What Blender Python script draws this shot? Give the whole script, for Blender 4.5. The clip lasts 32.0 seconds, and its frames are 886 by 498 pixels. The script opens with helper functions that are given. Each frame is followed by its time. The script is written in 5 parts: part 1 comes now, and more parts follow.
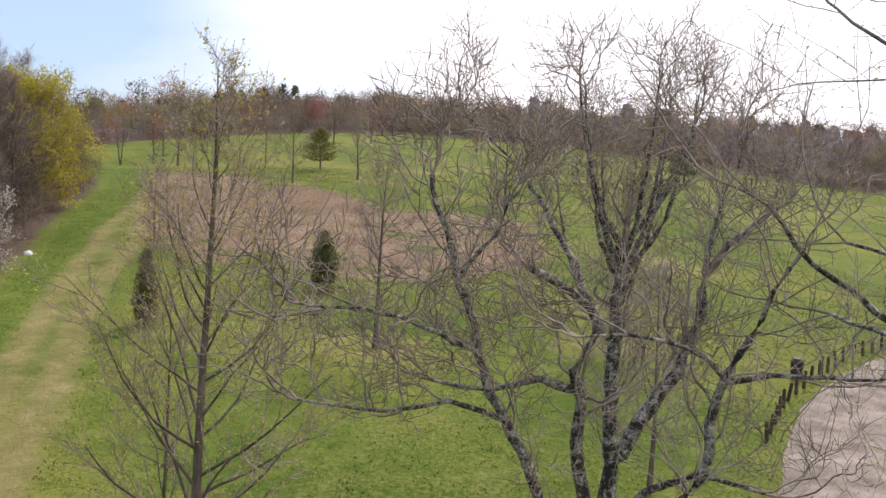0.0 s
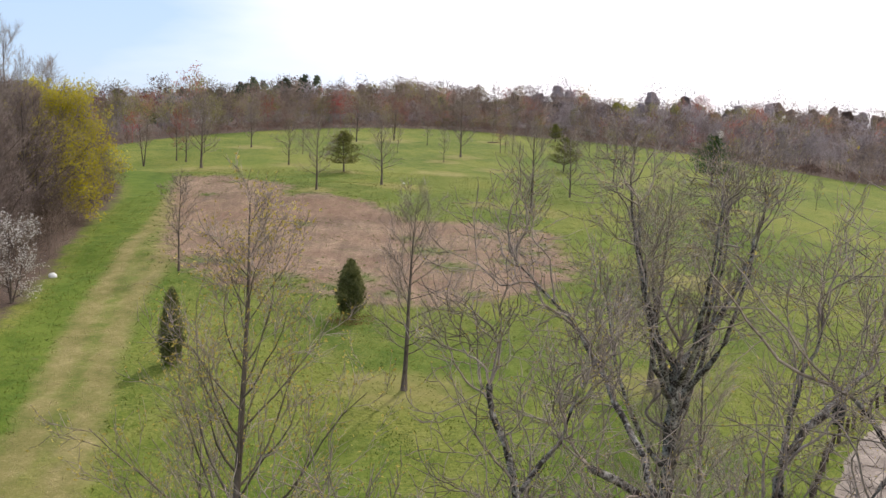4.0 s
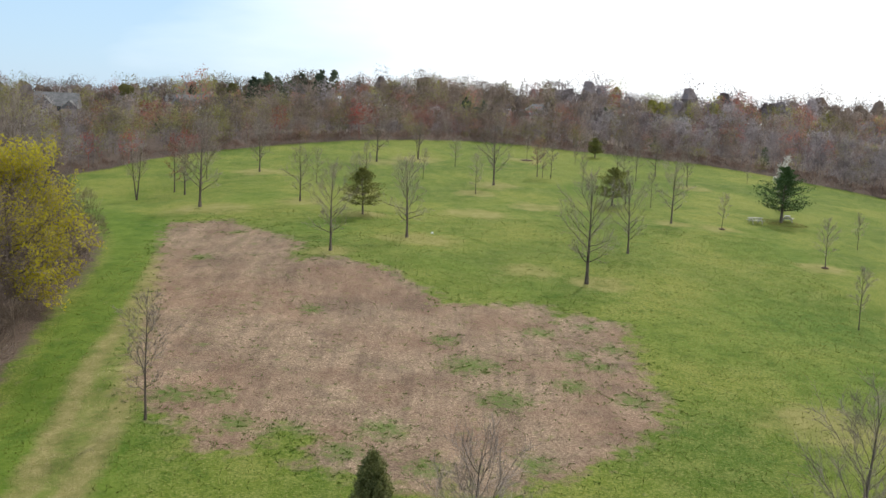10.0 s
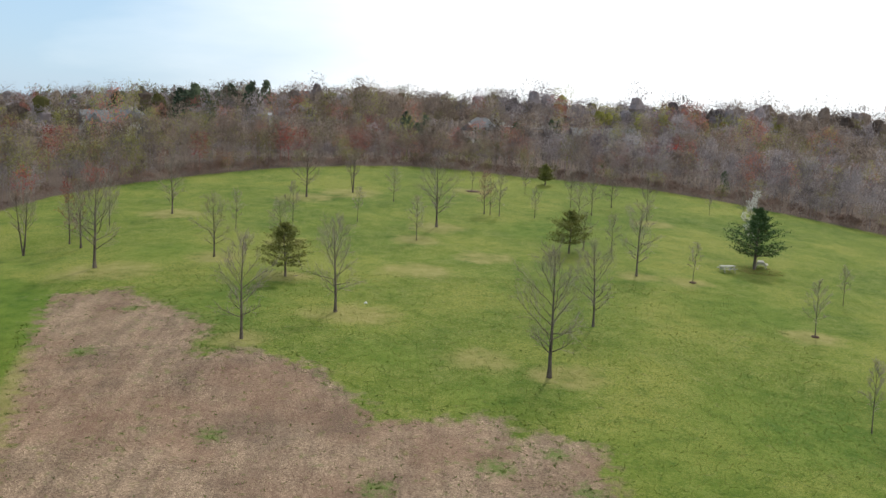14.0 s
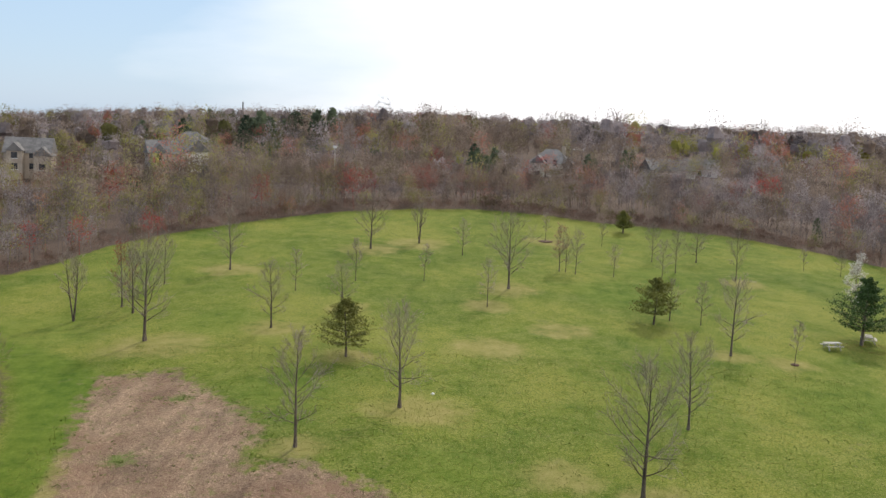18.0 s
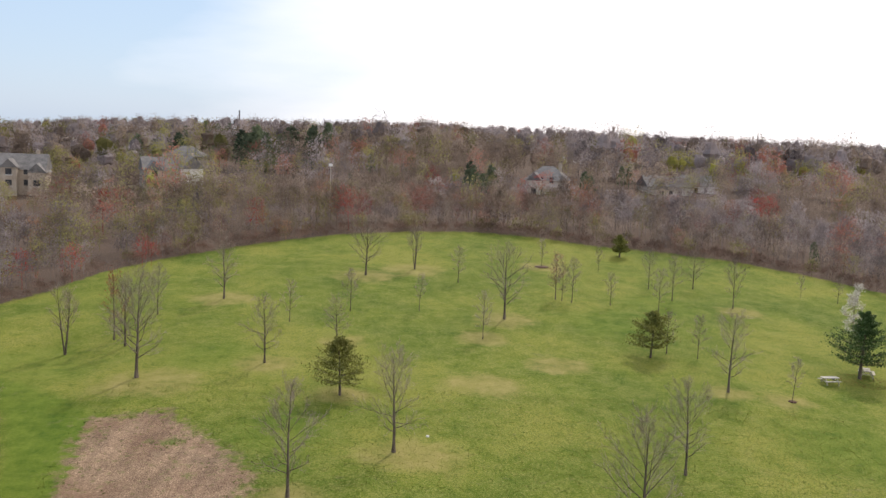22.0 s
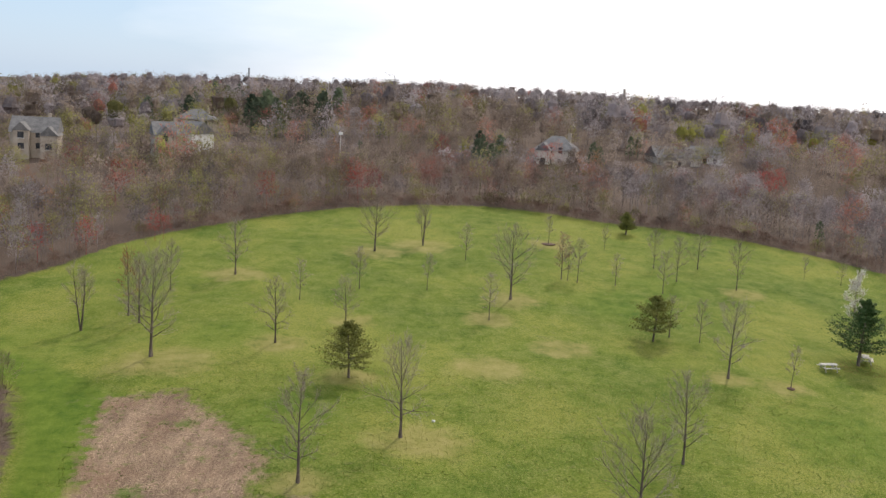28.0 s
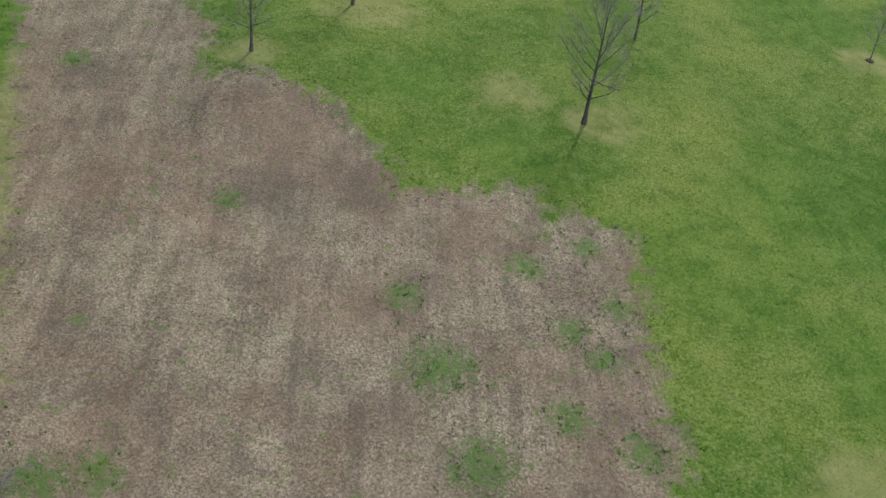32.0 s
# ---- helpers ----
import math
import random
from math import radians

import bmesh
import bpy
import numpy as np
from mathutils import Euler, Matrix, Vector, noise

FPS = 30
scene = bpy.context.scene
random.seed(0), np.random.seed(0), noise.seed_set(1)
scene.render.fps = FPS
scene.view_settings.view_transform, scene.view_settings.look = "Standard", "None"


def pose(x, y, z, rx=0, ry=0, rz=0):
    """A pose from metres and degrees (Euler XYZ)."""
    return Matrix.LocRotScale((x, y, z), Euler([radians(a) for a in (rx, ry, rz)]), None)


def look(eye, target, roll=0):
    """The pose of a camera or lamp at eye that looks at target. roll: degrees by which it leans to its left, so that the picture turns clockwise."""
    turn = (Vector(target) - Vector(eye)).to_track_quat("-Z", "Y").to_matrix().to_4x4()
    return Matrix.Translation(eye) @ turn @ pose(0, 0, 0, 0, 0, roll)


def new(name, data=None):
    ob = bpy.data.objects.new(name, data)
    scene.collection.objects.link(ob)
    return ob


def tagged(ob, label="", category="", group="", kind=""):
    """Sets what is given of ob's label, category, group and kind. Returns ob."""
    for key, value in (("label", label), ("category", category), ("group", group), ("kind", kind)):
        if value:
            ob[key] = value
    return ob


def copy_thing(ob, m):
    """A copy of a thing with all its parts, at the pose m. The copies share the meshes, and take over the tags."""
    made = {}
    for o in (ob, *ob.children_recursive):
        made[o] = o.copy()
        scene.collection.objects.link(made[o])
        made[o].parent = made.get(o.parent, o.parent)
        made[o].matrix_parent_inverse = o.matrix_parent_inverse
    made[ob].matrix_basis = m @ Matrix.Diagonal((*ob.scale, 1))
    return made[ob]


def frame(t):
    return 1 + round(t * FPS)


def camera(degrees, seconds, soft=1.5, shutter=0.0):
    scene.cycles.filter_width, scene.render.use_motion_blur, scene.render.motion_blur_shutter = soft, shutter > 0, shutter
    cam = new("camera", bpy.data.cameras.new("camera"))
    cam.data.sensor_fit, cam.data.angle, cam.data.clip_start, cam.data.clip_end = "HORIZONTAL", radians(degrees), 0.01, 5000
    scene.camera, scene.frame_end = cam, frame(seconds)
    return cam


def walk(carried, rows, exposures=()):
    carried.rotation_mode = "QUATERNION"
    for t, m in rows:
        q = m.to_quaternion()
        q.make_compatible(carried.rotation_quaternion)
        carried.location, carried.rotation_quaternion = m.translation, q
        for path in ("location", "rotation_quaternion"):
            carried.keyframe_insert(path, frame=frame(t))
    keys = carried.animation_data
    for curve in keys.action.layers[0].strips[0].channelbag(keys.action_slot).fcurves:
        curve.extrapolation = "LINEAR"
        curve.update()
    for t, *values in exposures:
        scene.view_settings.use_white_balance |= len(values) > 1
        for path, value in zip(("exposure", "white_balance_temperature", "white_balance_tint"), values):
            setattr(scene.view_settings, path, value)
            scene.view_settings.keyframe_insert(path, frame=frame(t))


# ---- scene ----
cam = camera(50.0, 32.0)
PATH = [
    (0, (1.960, -47.259, 7.330), (2.0757, -45.2710, 7.1410), 2.49),
    (0.5, (1.957, -47.220, 7.491), (2.0430, -45.2314, 7.2981), 2.49),
    (1, (1.956, -47.062, 7.735), (1.9771, -45.0711, 7.5415), 2.68),
    (1.5, (1.912, -47.148, 8.039), (1.9119, -45.1575, 7.8438), 2.53),
    (2, (1.874, -47.239, 8.383), (1.8773, -45.2484, 8.1847), 2.59),
    (2.5, (1.833, -47.292, 8.741), (1.8643, -45.3030, 8.5322), 2.23),
    (3, (1.742, -47.102, 9.096), (1.7932, -45.1143, 8.8851), 2.12),
    (3.5, (1.615, -46.568, 9.519), (1.6597, -44.5811, 9.2943), 2.36),
    (4, (1.488, -45.851, 9.968), (1.5604, -43.8648, 9.7403), 2.29),
    (4.5, (1.348, -44.974, 10.451), (1.4030, -42.9883, 10.2174), 2.39),
    (6.5, (0.624, -39.991, 12.469), (0.6405, -38.0077, 12.2129), 2.60),
    (7, (0.482, -38.565, 13.021), (0.4945, -36.5815, 12.7614), 2.57),
    (7.5, (0.343, -36.985, 13.720), (0.3660, -35.0025, 13.4585), 2.43),
    (8, (0.116, -35.309, 14.395), (0.1568, -33.3270, 14.1292), 2.57),
    (8.5, (-0.001, -33.550, 14.926), (0.0169, -31.5693, 14.6528), 2.44),
    (9, (0.033, -31.665, 15.577), (0.0468, -29.6845, 15.3001), 2.41),
    (9.5, (0.081, -29.717, 16.233), (0.1310, -27.7370, 15.9563), 2.23),
    (10, (-0.059, -27.882, 16.861), (-0.0228, -25.9010, 16.5857), 2.44),
    (10.5, (0.074, -26.068, 17.536), (0.0966, -24.0878, 17.2568), 2.23),
    (11, (0.071, -24.141, 18.268), (0.1527, -22.1620, 17.9892), 2.24),
    (11.5, (0.091, -22.240, 18.945), (0.1802, -20.2625, 18.6623), 2.07),
    (12, (0.072, -20.385, 19.530), (0.1104, -18.4043, 19.2538), 2.16),
    (12.5, (0.172, -18.452, 20.163), (0.2012, -16.4723, 19.8805), 2.43),
    (13, (0.491, -16.363, 20.694), (0.6025, -14.3856, 20.4159), 2.69),
    (13.5, (0.724, -14.357, 21.238), (0.8799, -12.3824, 20.9596), 2.12),
    (15.5, (0.554, -7.721, 23.911), (0.6805, -5.7438, 23.6364), 2.40),
    (16, (0.257, -6.533, 24.658), (0.3069, -4.5526, 24.3850), 2.37),
    (16.5, (0.182, -5.538, 25.271), (0.2129, -3.5567, 25.0026), 2.40),
    (17, (0.255, -4.638, 25.811), (0.3102, -2.6547, 25.5572), 2.56),
    (17.5, (0.256, -3.901, 26.350), (0.3223, -1.9184, 26.0964), 2.53),
    (18, (0.139, -3.346, 26.840), (0.1589, -1.3627, 26.5812), 2.29),
    (18.5, (0.206, -2.735, 27.208), (0.2404, -0.7511, 26.9548), 2.30),
    (19, (0.389, -2.206, 27.497), (0.4463, -0.2220, 27.2478), 2.40),
    (19.5, (0.519, -1.749, 27.760), (0.5913, 0.2350, 27.5203), 2.34),
    (20, (0.571, -1.547, 27.993), (0.6436, 0.4375, 27.7524), 2.25),
    (20.5, (0.409, -1.584, 28.312), (0.4991, 0.3992, 28.0712), 2.35),
    (21, (0.106, -1.899, 28.909), (0.1213, 0.0876, 28.6746), 2.40),
    (21.5, (0.085, -2.145, 29.328), (0.0806, -0.1588, 29.0908), 2.26),
    (22, (0.171, -2.208, 29.617), (0.1976, -0.2235, 29.3714), 2.39),
    (22.5, (0.036, -2.415, 30.057), (0.0145, -0.4302, 29.8148), 2.53),
    (23, (-0.000, -2.512, 30.432), (0.0000, -0.5265, 30.1890), 2.51),
    (23.5, (-0.040, -2.648, 30.747), (-0.0186, -0.6626, 30.5078), 2.46),
    (24, (-0.367, -3.035, 31.106), (-0.3658, -1.0491, 30.8666), 2.56),
    (24.5, (-0.658, -3.473, 31.484), (-0.7029, -1.4885, 31.2397), 2.49),
    (26.5, (-0.418, -4.128, 31.954), (-0.4543, -2.1426, 31.7119), 2.41),
    (27, (-0.125, -3.848, 32.055), (-0.1146, -1.8644, 31.7974), 2.53),
    (27.5, (0.116, -3.498, 32.264), (0.1771, -1.5230, 31.9562), 2.77),
    (28, (0.026, -3.511, 32.604), (0.0398, -1.5390, 32.2697), 3.14),
    (28.5, (-0.090, -3.272, 32.952), (-0.0735, -1.3043, 32.5957), 3.24),
    (29, (-0.341, -2.514, 33.280), (-0.2440, -0.5742, 32.8045), 3.92),
    (29.5, (-0.740, -1.867, 33.603), (-0.5979, 0.0398, 33.0175), 4.50),
    (30, (-1.242, -1.634, 33.839), (-1.0752, 0.2383, 33.1570), 5.07),
    (30.5, (-1.550, -1.602, 33.962), (-1.3770, 0.2269, 33.1713), 5.73),
    (31, (-1.835, -1.712, 33.870), (-1.6469, 0.0393, 32.9227), 6.72),
    (31.5, (-2.064, -1.892, 33.739), (-1.8549, -0.2090, 32.6791), 7.22),
    (32, (-2.102, -2.092, 33.668), (-1.8858, -0.4853, 32.4962), 7.60),
]
EXPOSURES = [(0.0, 0.12, 6500, 18), (4.5, 0.12, 6500, 17), (8.0, 0.2, 6450, 12), (12.0, -0.05, 6250, 5), (16.0, -0.03, 6500, 10), (20.0, 0.05, 6700, 13), (24.0, 0.07, 6850, 17),
             (28.0, 0.06, 6650, 13), (30.4, 0.0, 6500, 10), (31.0, -0.10, 6150, 5), (32.0, -0.18, 5400, -3)]
walk(cam, [(t, look(eye, target, roll)) for t, eye, target, roll in PATH], EXPOSURES)

# ---- world, sun ----
SUN_AZ, SUN_EL = radians(68), radians(46)
world = bpy.data.worlds.new("world")
scene.world = world
world.use_nodes = True
wn, wl = world.node_tree.nodes, world.node_tree.links
wn.clear()
w_out, w_bg, w_sky = wn.new("ShaderNodeOutputWorld"), wn.new("ShaderNodeBackground"), wn.new("ShaderNodeTexSky")
w_sky.sky_type, w_sky.sun_disc = "NISHITA", False
w_sky.sun_elevation, w_sky.sun_rotation = SUN_EL, radians(90) - SUN_AZ
w_sky.air_density, w_sky.dust_density, w_sky.ozone_density = 1.0, 0.6, 2.0
w_coord, w_map, w_noise, w_ramp, w_mix = (wn.new("ShaderNodeTexCoord"), wn.new("ShaderNodeMapping"), wn.new("ShaderNodeTexNoise"),
                                          wn.new("ShaderNodeValToRGB"), wn.new("ShaderNodeMix"))
w_sep, w_grad, w_add = wn.new("ShaderNodeSeparateXYZ"), wn.new("ShaderNodeMapRange"), wn.new("ShaderNodeMath")
w_map.inputs["Scale"].default_value = (1.2, 1.2, 5.0)
w_noise.inputs["Scale"].default_value, w_noise.inputs["Detail"].default_value = 2.2, 6
w_noise.inputs["Roughness"].default_value = 0.5
w_ramp.color_ramp.elements[0].position, w_ramp.color_ramp.elements[1].position = 0.34, 0.74
w_mix.data_type = "RGBA"
w_mix.inputs["B"].default_value = (9.6, 9.6, 9.7, 1)
wl.new(w_coord.outputs["Generated"], w_map.inputs["Vector"])
wl.new(w_map.outputs["Vector"], w_noise.inputs["Vector"])
# the veil of cloud thins out to the left, over the valley
wl.new(w_coord.outputs["Generated"], w_sep.inputs[0])
w_grad.inputs["From Min"].default_value, w_grad.inputs["From Max"].default_value = -0.42, 0.12
w_grad.inputs["To Min"].default_value, w_grad.inputs["To Max"].default_value = -0.20, 0.62
wl.new(w_sep.outputs["X"], w_grad.inputs["Value"])
w_add.operation = "ADD"
w_soft = wn.new("ShaderNodeMath")
w_soft.operation = "MULTIPLY"
w_soft.inputs[1].default_value = 0.55
wl.new(w_noise.outputs["Fac"], w_soft.inputs[0])
wl.new(w_soft.outputs[0], w_add.inputs[0])
wl.new(w_grad.outputs["Result"], w_add.inputs[1])
wl.new(w_add.outputs[0], w_ramp.inputs["Fac"])
wl.new(w_ramp.outputs["Color"], w_mix.inputs["Factor"])
w_blue = wn.new("ShaderNodeMix")
w_blue.data_type = "RGBA"
w_blue.inputs["Factor"].default_value = 0.75
w_blue.inputs["B"].default_value = (3.7, 5.2, 7.0, 1)
wl.new(w_sky.outputs["Color"], w_blue.inputs["A"])
wl.new(w_blue.outputs["Result"], w_mix.inputs["A"])
wl.new(w_mix.outputs["Result"], w_bg.inputs["Color"])
w_bg.inputs["Strength"].default_value = 0.13
wl.new(w_bg.outputs["Background"], w_out.inputs["Surface"])
sun = new("sun", bpy.data.lights.new("sun", "SUN"))
sun.data.energy, sun.data.angle, sun.data.color = 2.9, radians(1.8), (1.0, 0.95, 0.86)
sun.matrix_world = look((0, 0, 0), (-math.cos(SUN_AZ) * math.cos(SUN_EL), -math.sin(SUN_AZ) * math.cos(SUN_EL), -math.sin(SUN_EL)))


# ---- materials ----
def material(name, rough=0.9, spec=0.2):
    m = bpy.data.materials.new(name)
    m.use_nodes = True
    b = m.node_tree.nodes["Principled BSDF"]
    b.inputs["Roughness"].default_value, b.inputs["Specular IOR Level"].default_value = rough, spec
    return m, m.node_tree.nodes, m.node_tree.links, b


def noise_node(nodes, links, scale, detail=4.0, rough=0.55, coord="Object", stretch=None):
    tc, n = nodes.new("ShaderNodeTexCoord"), nodes.new("ShaderNodeTexNoise")
    n.inputs["Scale"].default_value, n.inputs["Detail"].default_value, n.inputs["Roughness"].default_value = scale, detail, rough
    src = tc.outputs[coord]
    if stretch:
        mp = nodes.new("ShaderNodeMapping")
        mp.inputs["Scale"].default_value = stretch
        links.new(src, mp.inputs["Vector"])
        src = mp.outputs["Vector"]
    links.new(src, n.inputs["Vector"])
    return n.outputs["Fac"]


def ramp(nodes, links, fac, stops):
    r = nodes.new("ShaderNodeValToRGB")
    while len(r.color_ramp.elements) < len(stops):
        r.color_ramp.elements.new(0.5)
    for e, (p, c) in zip(r.color_ramp.elements, stops):
        e.position, e.color = p, (*c, 1) if len(c) == 3 else c
    links.new(fac, r.inputs["Fac"])
    return r.outputs["Color"]


def mix(nodes, links, fac, a, b, blend="MIX"):
    n = nodes.new("ShaderNodeMix")
    n.data_type, n.blend_type = "RGBA", blend
    for key, v in (("Factor", fac), ("A", a), ("B", b)):
        sock = [s for s in n.inputs if s.name == key and (s.type == "RGBA" or (key == "Factor" and s.type == "VALUE"))][0]
        if isinstance(v, (int, float)):
            sock.default_value = v
        elif isinstance(v, tuple):
            sock.default_value = (*v, 1)
        else:
            links.new(v, sock)
    return [s for s in n.outputs if s.type == "RGBA"][0]


def math_node(nodes, links, op, a, b=0.0, clamp=False):
    n = nodes.new("ShaderNodeMath")
    n.operation, n.use_clamp = op, clamp
    for i, v in enumerate((a, b)):
        if isinstance(v, (int, float)):
            n.inputs[i].default_value = v
        else:
            links.new(v, n.inputs[i])
    return n.outputs[0]


def bump(nodes, links, b, height, strength, distance=0.05):
    n = nodes.new("ShaderNodeBump")
    n.inputs["Strength"].default_value, n.inputs["Distance"].default_value = strength, distance
    links.new(height, n.inputs["Height"])
    links.new(n.outputs["Normal"], b.inputs["Normal"])


def two_tone(name, dark, light, scale, fine, rough=0.9, spec=0.2, relief=0.3, dist=0.02, coord="Object", vary=0.0, stretch=None, low=0.35, high=0.65, thin=0.0):
    """Colour from coarse noise with fine grain on it, a shift from object to object and fine relief."""
    m, n, l, b = material(name, rough, spec)
    coarse, grain = noise_node(n, l, scale, coord=coord, stretch=stretch), noise_node(n, l, fine, 3.0, coord=coord, stretch=stretch)
    fac = math_node(n, l, "ADD", math_node(n, l, "MULTIPLY", coarse, 0.6), math_node(n, l, "MULTIPLY", grain, 0.4))
    col = ramp(n, l, fac, [(low, dark), (high, light)])
    if vary:
        info = n.new("ShaderNodeObjectInfo")
        k = math_node(n, l, "ADD", math_node(n, l, "MULTIPLY", info.outputs["Random"], 2 * vary), 1 - vary)
        hsv = n.new("ShaderNodeHueSaturation")
        l.new(k, hsv.inputs["Value"])
        l.new(col, hsv.inputs["Color"])
        col = hsv.outputs["Color"]
    l.new(col, b.inputs["Base Color"])
    if relief:
        bump(n, l, b, grain, relief, dist)
    if thin:
        through_leaf, both = n.new("ShaderNodeBsdfTranslucent"), n.new("ShaderNodeMixShader")
        l.new(col, through_leaf.inputs["Color"])
        both.inputs["Fac"].default_value = thin
        l.new(b.outputs["BSDF"], both.inputs[1])
        l.new(through_leaf.outputs["BSDF"], both.inputs[2])
        l.new(both.outputs["Shader"], n["Material Output"].inputs["Surface"])
    return m


BARK = two_tone("grey_bark", (0.048, 0.037, 0.030), (0.19, 0.155, 0.125), 3, 22, vary=0.2, relief=0.6, stretch=(1, 1, 0.25))
TWIG = two_tone("twig_bark", (0.165, 0.132, 0.106), (0.40, 0.335, 0.28), 1.2, 9, vary=0.2, relief=0)
LICHEN = two_tone("lichen_bark", (0.036, 0.028, 0.023), (0.46, 0.44, 0.39), 6.0, 24, vary=0.1, relief=0.6, low=0.45, high=0.68)
BUD_YELLOW = two_tone("yellow_bud_leaf", (0.22, 0.20, 0.025), (0.46, 0.40, 0.07), 1.0, 6, rough=0.7, relief=0, thin=0.55)
BUD_TAN = two_tone("tan_yellow_bud", (0.30, 0.22, 0.045), (0.60, 0.50, 0.14), 1.0, 6, rough=0.7, relief=0, thin=0.55)
NEAR_TWIG = two_tone("near_twig_bark", (0.095, 0.074, 0.062), (0.42, 0.345, 0.295), 1.5, 9, vary=0.1, relief=0)
BUD_ORANGE = two_tone("orange_bud_leaf", (0.28, 0.14, 0.085), (0.50, 0.29, 0.19), 1.0, 6, rough=0.7, relief=0, thin=0.55)
BUD_RED = two_tone("red_maple_bud", (0.17, 0.025, 0.02), (0.36, 0.07, 0.05), 1.0, 6, rough=0.7, relief=0, thin=0.55)
LEAF_YELLOW = two_tone("fresh_yellow_leaf", (0.30, 0.27, 0.02), (0.62, 0.54, 0.055), 0.5, 4, rough=0.7, relief=0, thin=0.55)
LEAF_OLIVE = two_tone("olive_young_leaf", (0.09, 0.08, 0.03), (0.22, 0.19, 0.07), 0.5, 4, rough=0.8, relief=0, thin=0.55)
BLOSSOM = two_tone("white_blossom", (0.55, 0.52, 0.47), (0.82, 0.80, 0.76), 0.8, 5, rough=0.7, relief=0, thin=0.55)
NEEDLE = two_tone("dark_green_needles", (0.024, 0.052, 0.018), (0.105, 0.165, 0.055), 0.9, 6, rough=0.7, relief=0, thin=0.3)
NEEDLE_PINE = two_tone("olive_pine_needles", (0.080, 0.098, 0.024), (0.27, 0.26, 0.07), 0.9, 6, rough=0.7, relief=0, thin=0.3)
CEDAR = two_tone("cedar_scale_leaves", (0.050, 0.068, 0.025), (0.25, 0.25, 0.09), 1.1, 7, rough=0.8, relief=0, thin=0.3)
RUST = two_tone("rusty_dead_needles", (0.10, 0.035, 0.015), (0.26, 0.12, 0.06), 3, 12, relief=0)
WOOD_GREY = two_tone("weathered_wood", (0.30, 0.28, 0.25), (0.58, 0.55, 0.50), 4, 30, vary=0.15, relief=0.3, stretch=(0.3, 4, 4))
POST_WOOD = two_tone("dark_post_wood", (0.035, 0.026, 0.02), (0.12, 0.085, 0.06), 3, 16, vary=0.25, relief=0.4)
BLACK = two_tone("black_plastic", (0.008, 0.008, 0.009), (0.02, 0.02, 0.022), 5, 40, rough=0.5, spec=0.4, relief=0.1)
WHITE = two_tone("white_paint", (0.62, 0.62, 0.60), (0.80, 0.80, 0.78), 3, 30, rough=0.6, relief=0.1)
def woods_tone(name, dark, light, scale, fine):
    """Twig or leaf colour that shifts from tree to tree."""
    m, n, l, b = material(name, 0.9, 0.1)
    tone = n.new("ShaderNodeAttribute")
    tone.attribute_name = "tone"
    fac = math_node(n, l, "ADD", math_node(n, l, "MULTIPLY", tone.outputs["Fac"], 0.72), math_node(n, l, "MULTIPLY", noise_node(n, l, fine, 3.0), 0.40))
    col = ramp(n, l, fac, [(0.18, dark), (0.82, light)])
    l.new(col, b.inputs["Base Color"])
    thin, both = n.new("ShaderNodeBsdfTranslucent"), n.new("ShaderNodeMixShader")
    l.new(col, thin.inputs["Color"])
    both.inputs["Fac"].default_value = 0.5
    l.new(b.outputs["BSDF"], both.inputs[1])
    l.new(thin.outputs["BSDF"], both.inputs[2])
    l.new(both.outputs["Shader"], n["Material Output"].inputs["Surface"])
    return m


WOODS_GREY = woods_tone("woods_grey", (0.125, 0.105, 0.104), (0.41, 0.360, 0.358), 0.06, 0.5)
WOODS_BROWN = woods_tone("woods_brown", (0.112, 0.085, 0.069), (0.36, 0.287, 0.232), 0.06, 0.5)
WOODS_RED = woods_tone("woods_red", (0.20, 0.075, 0.065), (0.45, 0.21, 0.16), 0.06, 0.6)
WOODS_OLIVE = woods_tone("woods_olive", (0.110, 0.105, 0.040), (0.36, 0.335, 0.125), 0.06, 0.5)
WOODS_YELLOW = woods_tone("woods_yellow", (0.24, 0.23, 0.06), (0.48, 0.46, 0.14), 0.1, 0.8)
WOODS_PINE = woods_tone("woods_pine", (0.045, 0.062, 0.042), (0.135, 0.165, 0.10), 0.1, 0.8)

# ---- terrain ----
HILL = (-1.695, -0.398, 3.609, -1.457, 0.139, 0.204)
SWELLS = [(-8, 63, 11, 0.85), (-8, 82, 9, 0.3), (-39, 97, 9, -1.0), (-18.6, 29, 5, 0.55), (-25, 24, 5, -0.7), (37, 51, 11, -0.65), (6, 0, 16, -0.35), (20, 68, 8, 0.3), (-9, 45, 5, -0.5)]
FIELD_EDGE = [(-300, 40), (-120, 86), (-75, 100), (-56, 110), (-50, 118), (-46, 130), (-40, 138), (-28, 149), (-16, 157), (-4, 161.5), (8, 163.5),
              (18, 161.5), (28, 157.5), (40, 156.5), (52, 154), (62, 149), (72, 142), (90, 128), (130, 100), (300, 20)]
WOOD_LINE = [(-60, -24), (-30, -22.5), (5, -21), (13, -21.8), (25, -24.5), (40, -27), (59, -30), (68, -32.5), (78, -37), (86, -46), (95, -62), (100, -75)]
EX, EY = np.array(FIELD_EDGE).T
WY, WX = np.array(WOOD_LINE).T


def smooth(t):
    t = np.clip(t, 0, 1)
    return t * t * (3 - 2 * t)


WAVES = [(0.61, 0.22, 0.3), (-0.34, 0.71, 1.9), (0.18, -0.93, 4.1), (0.95, 0.47, 2.2), (-0.77, -0.58, 5.5), (0.29, 1.13, 0.9)]


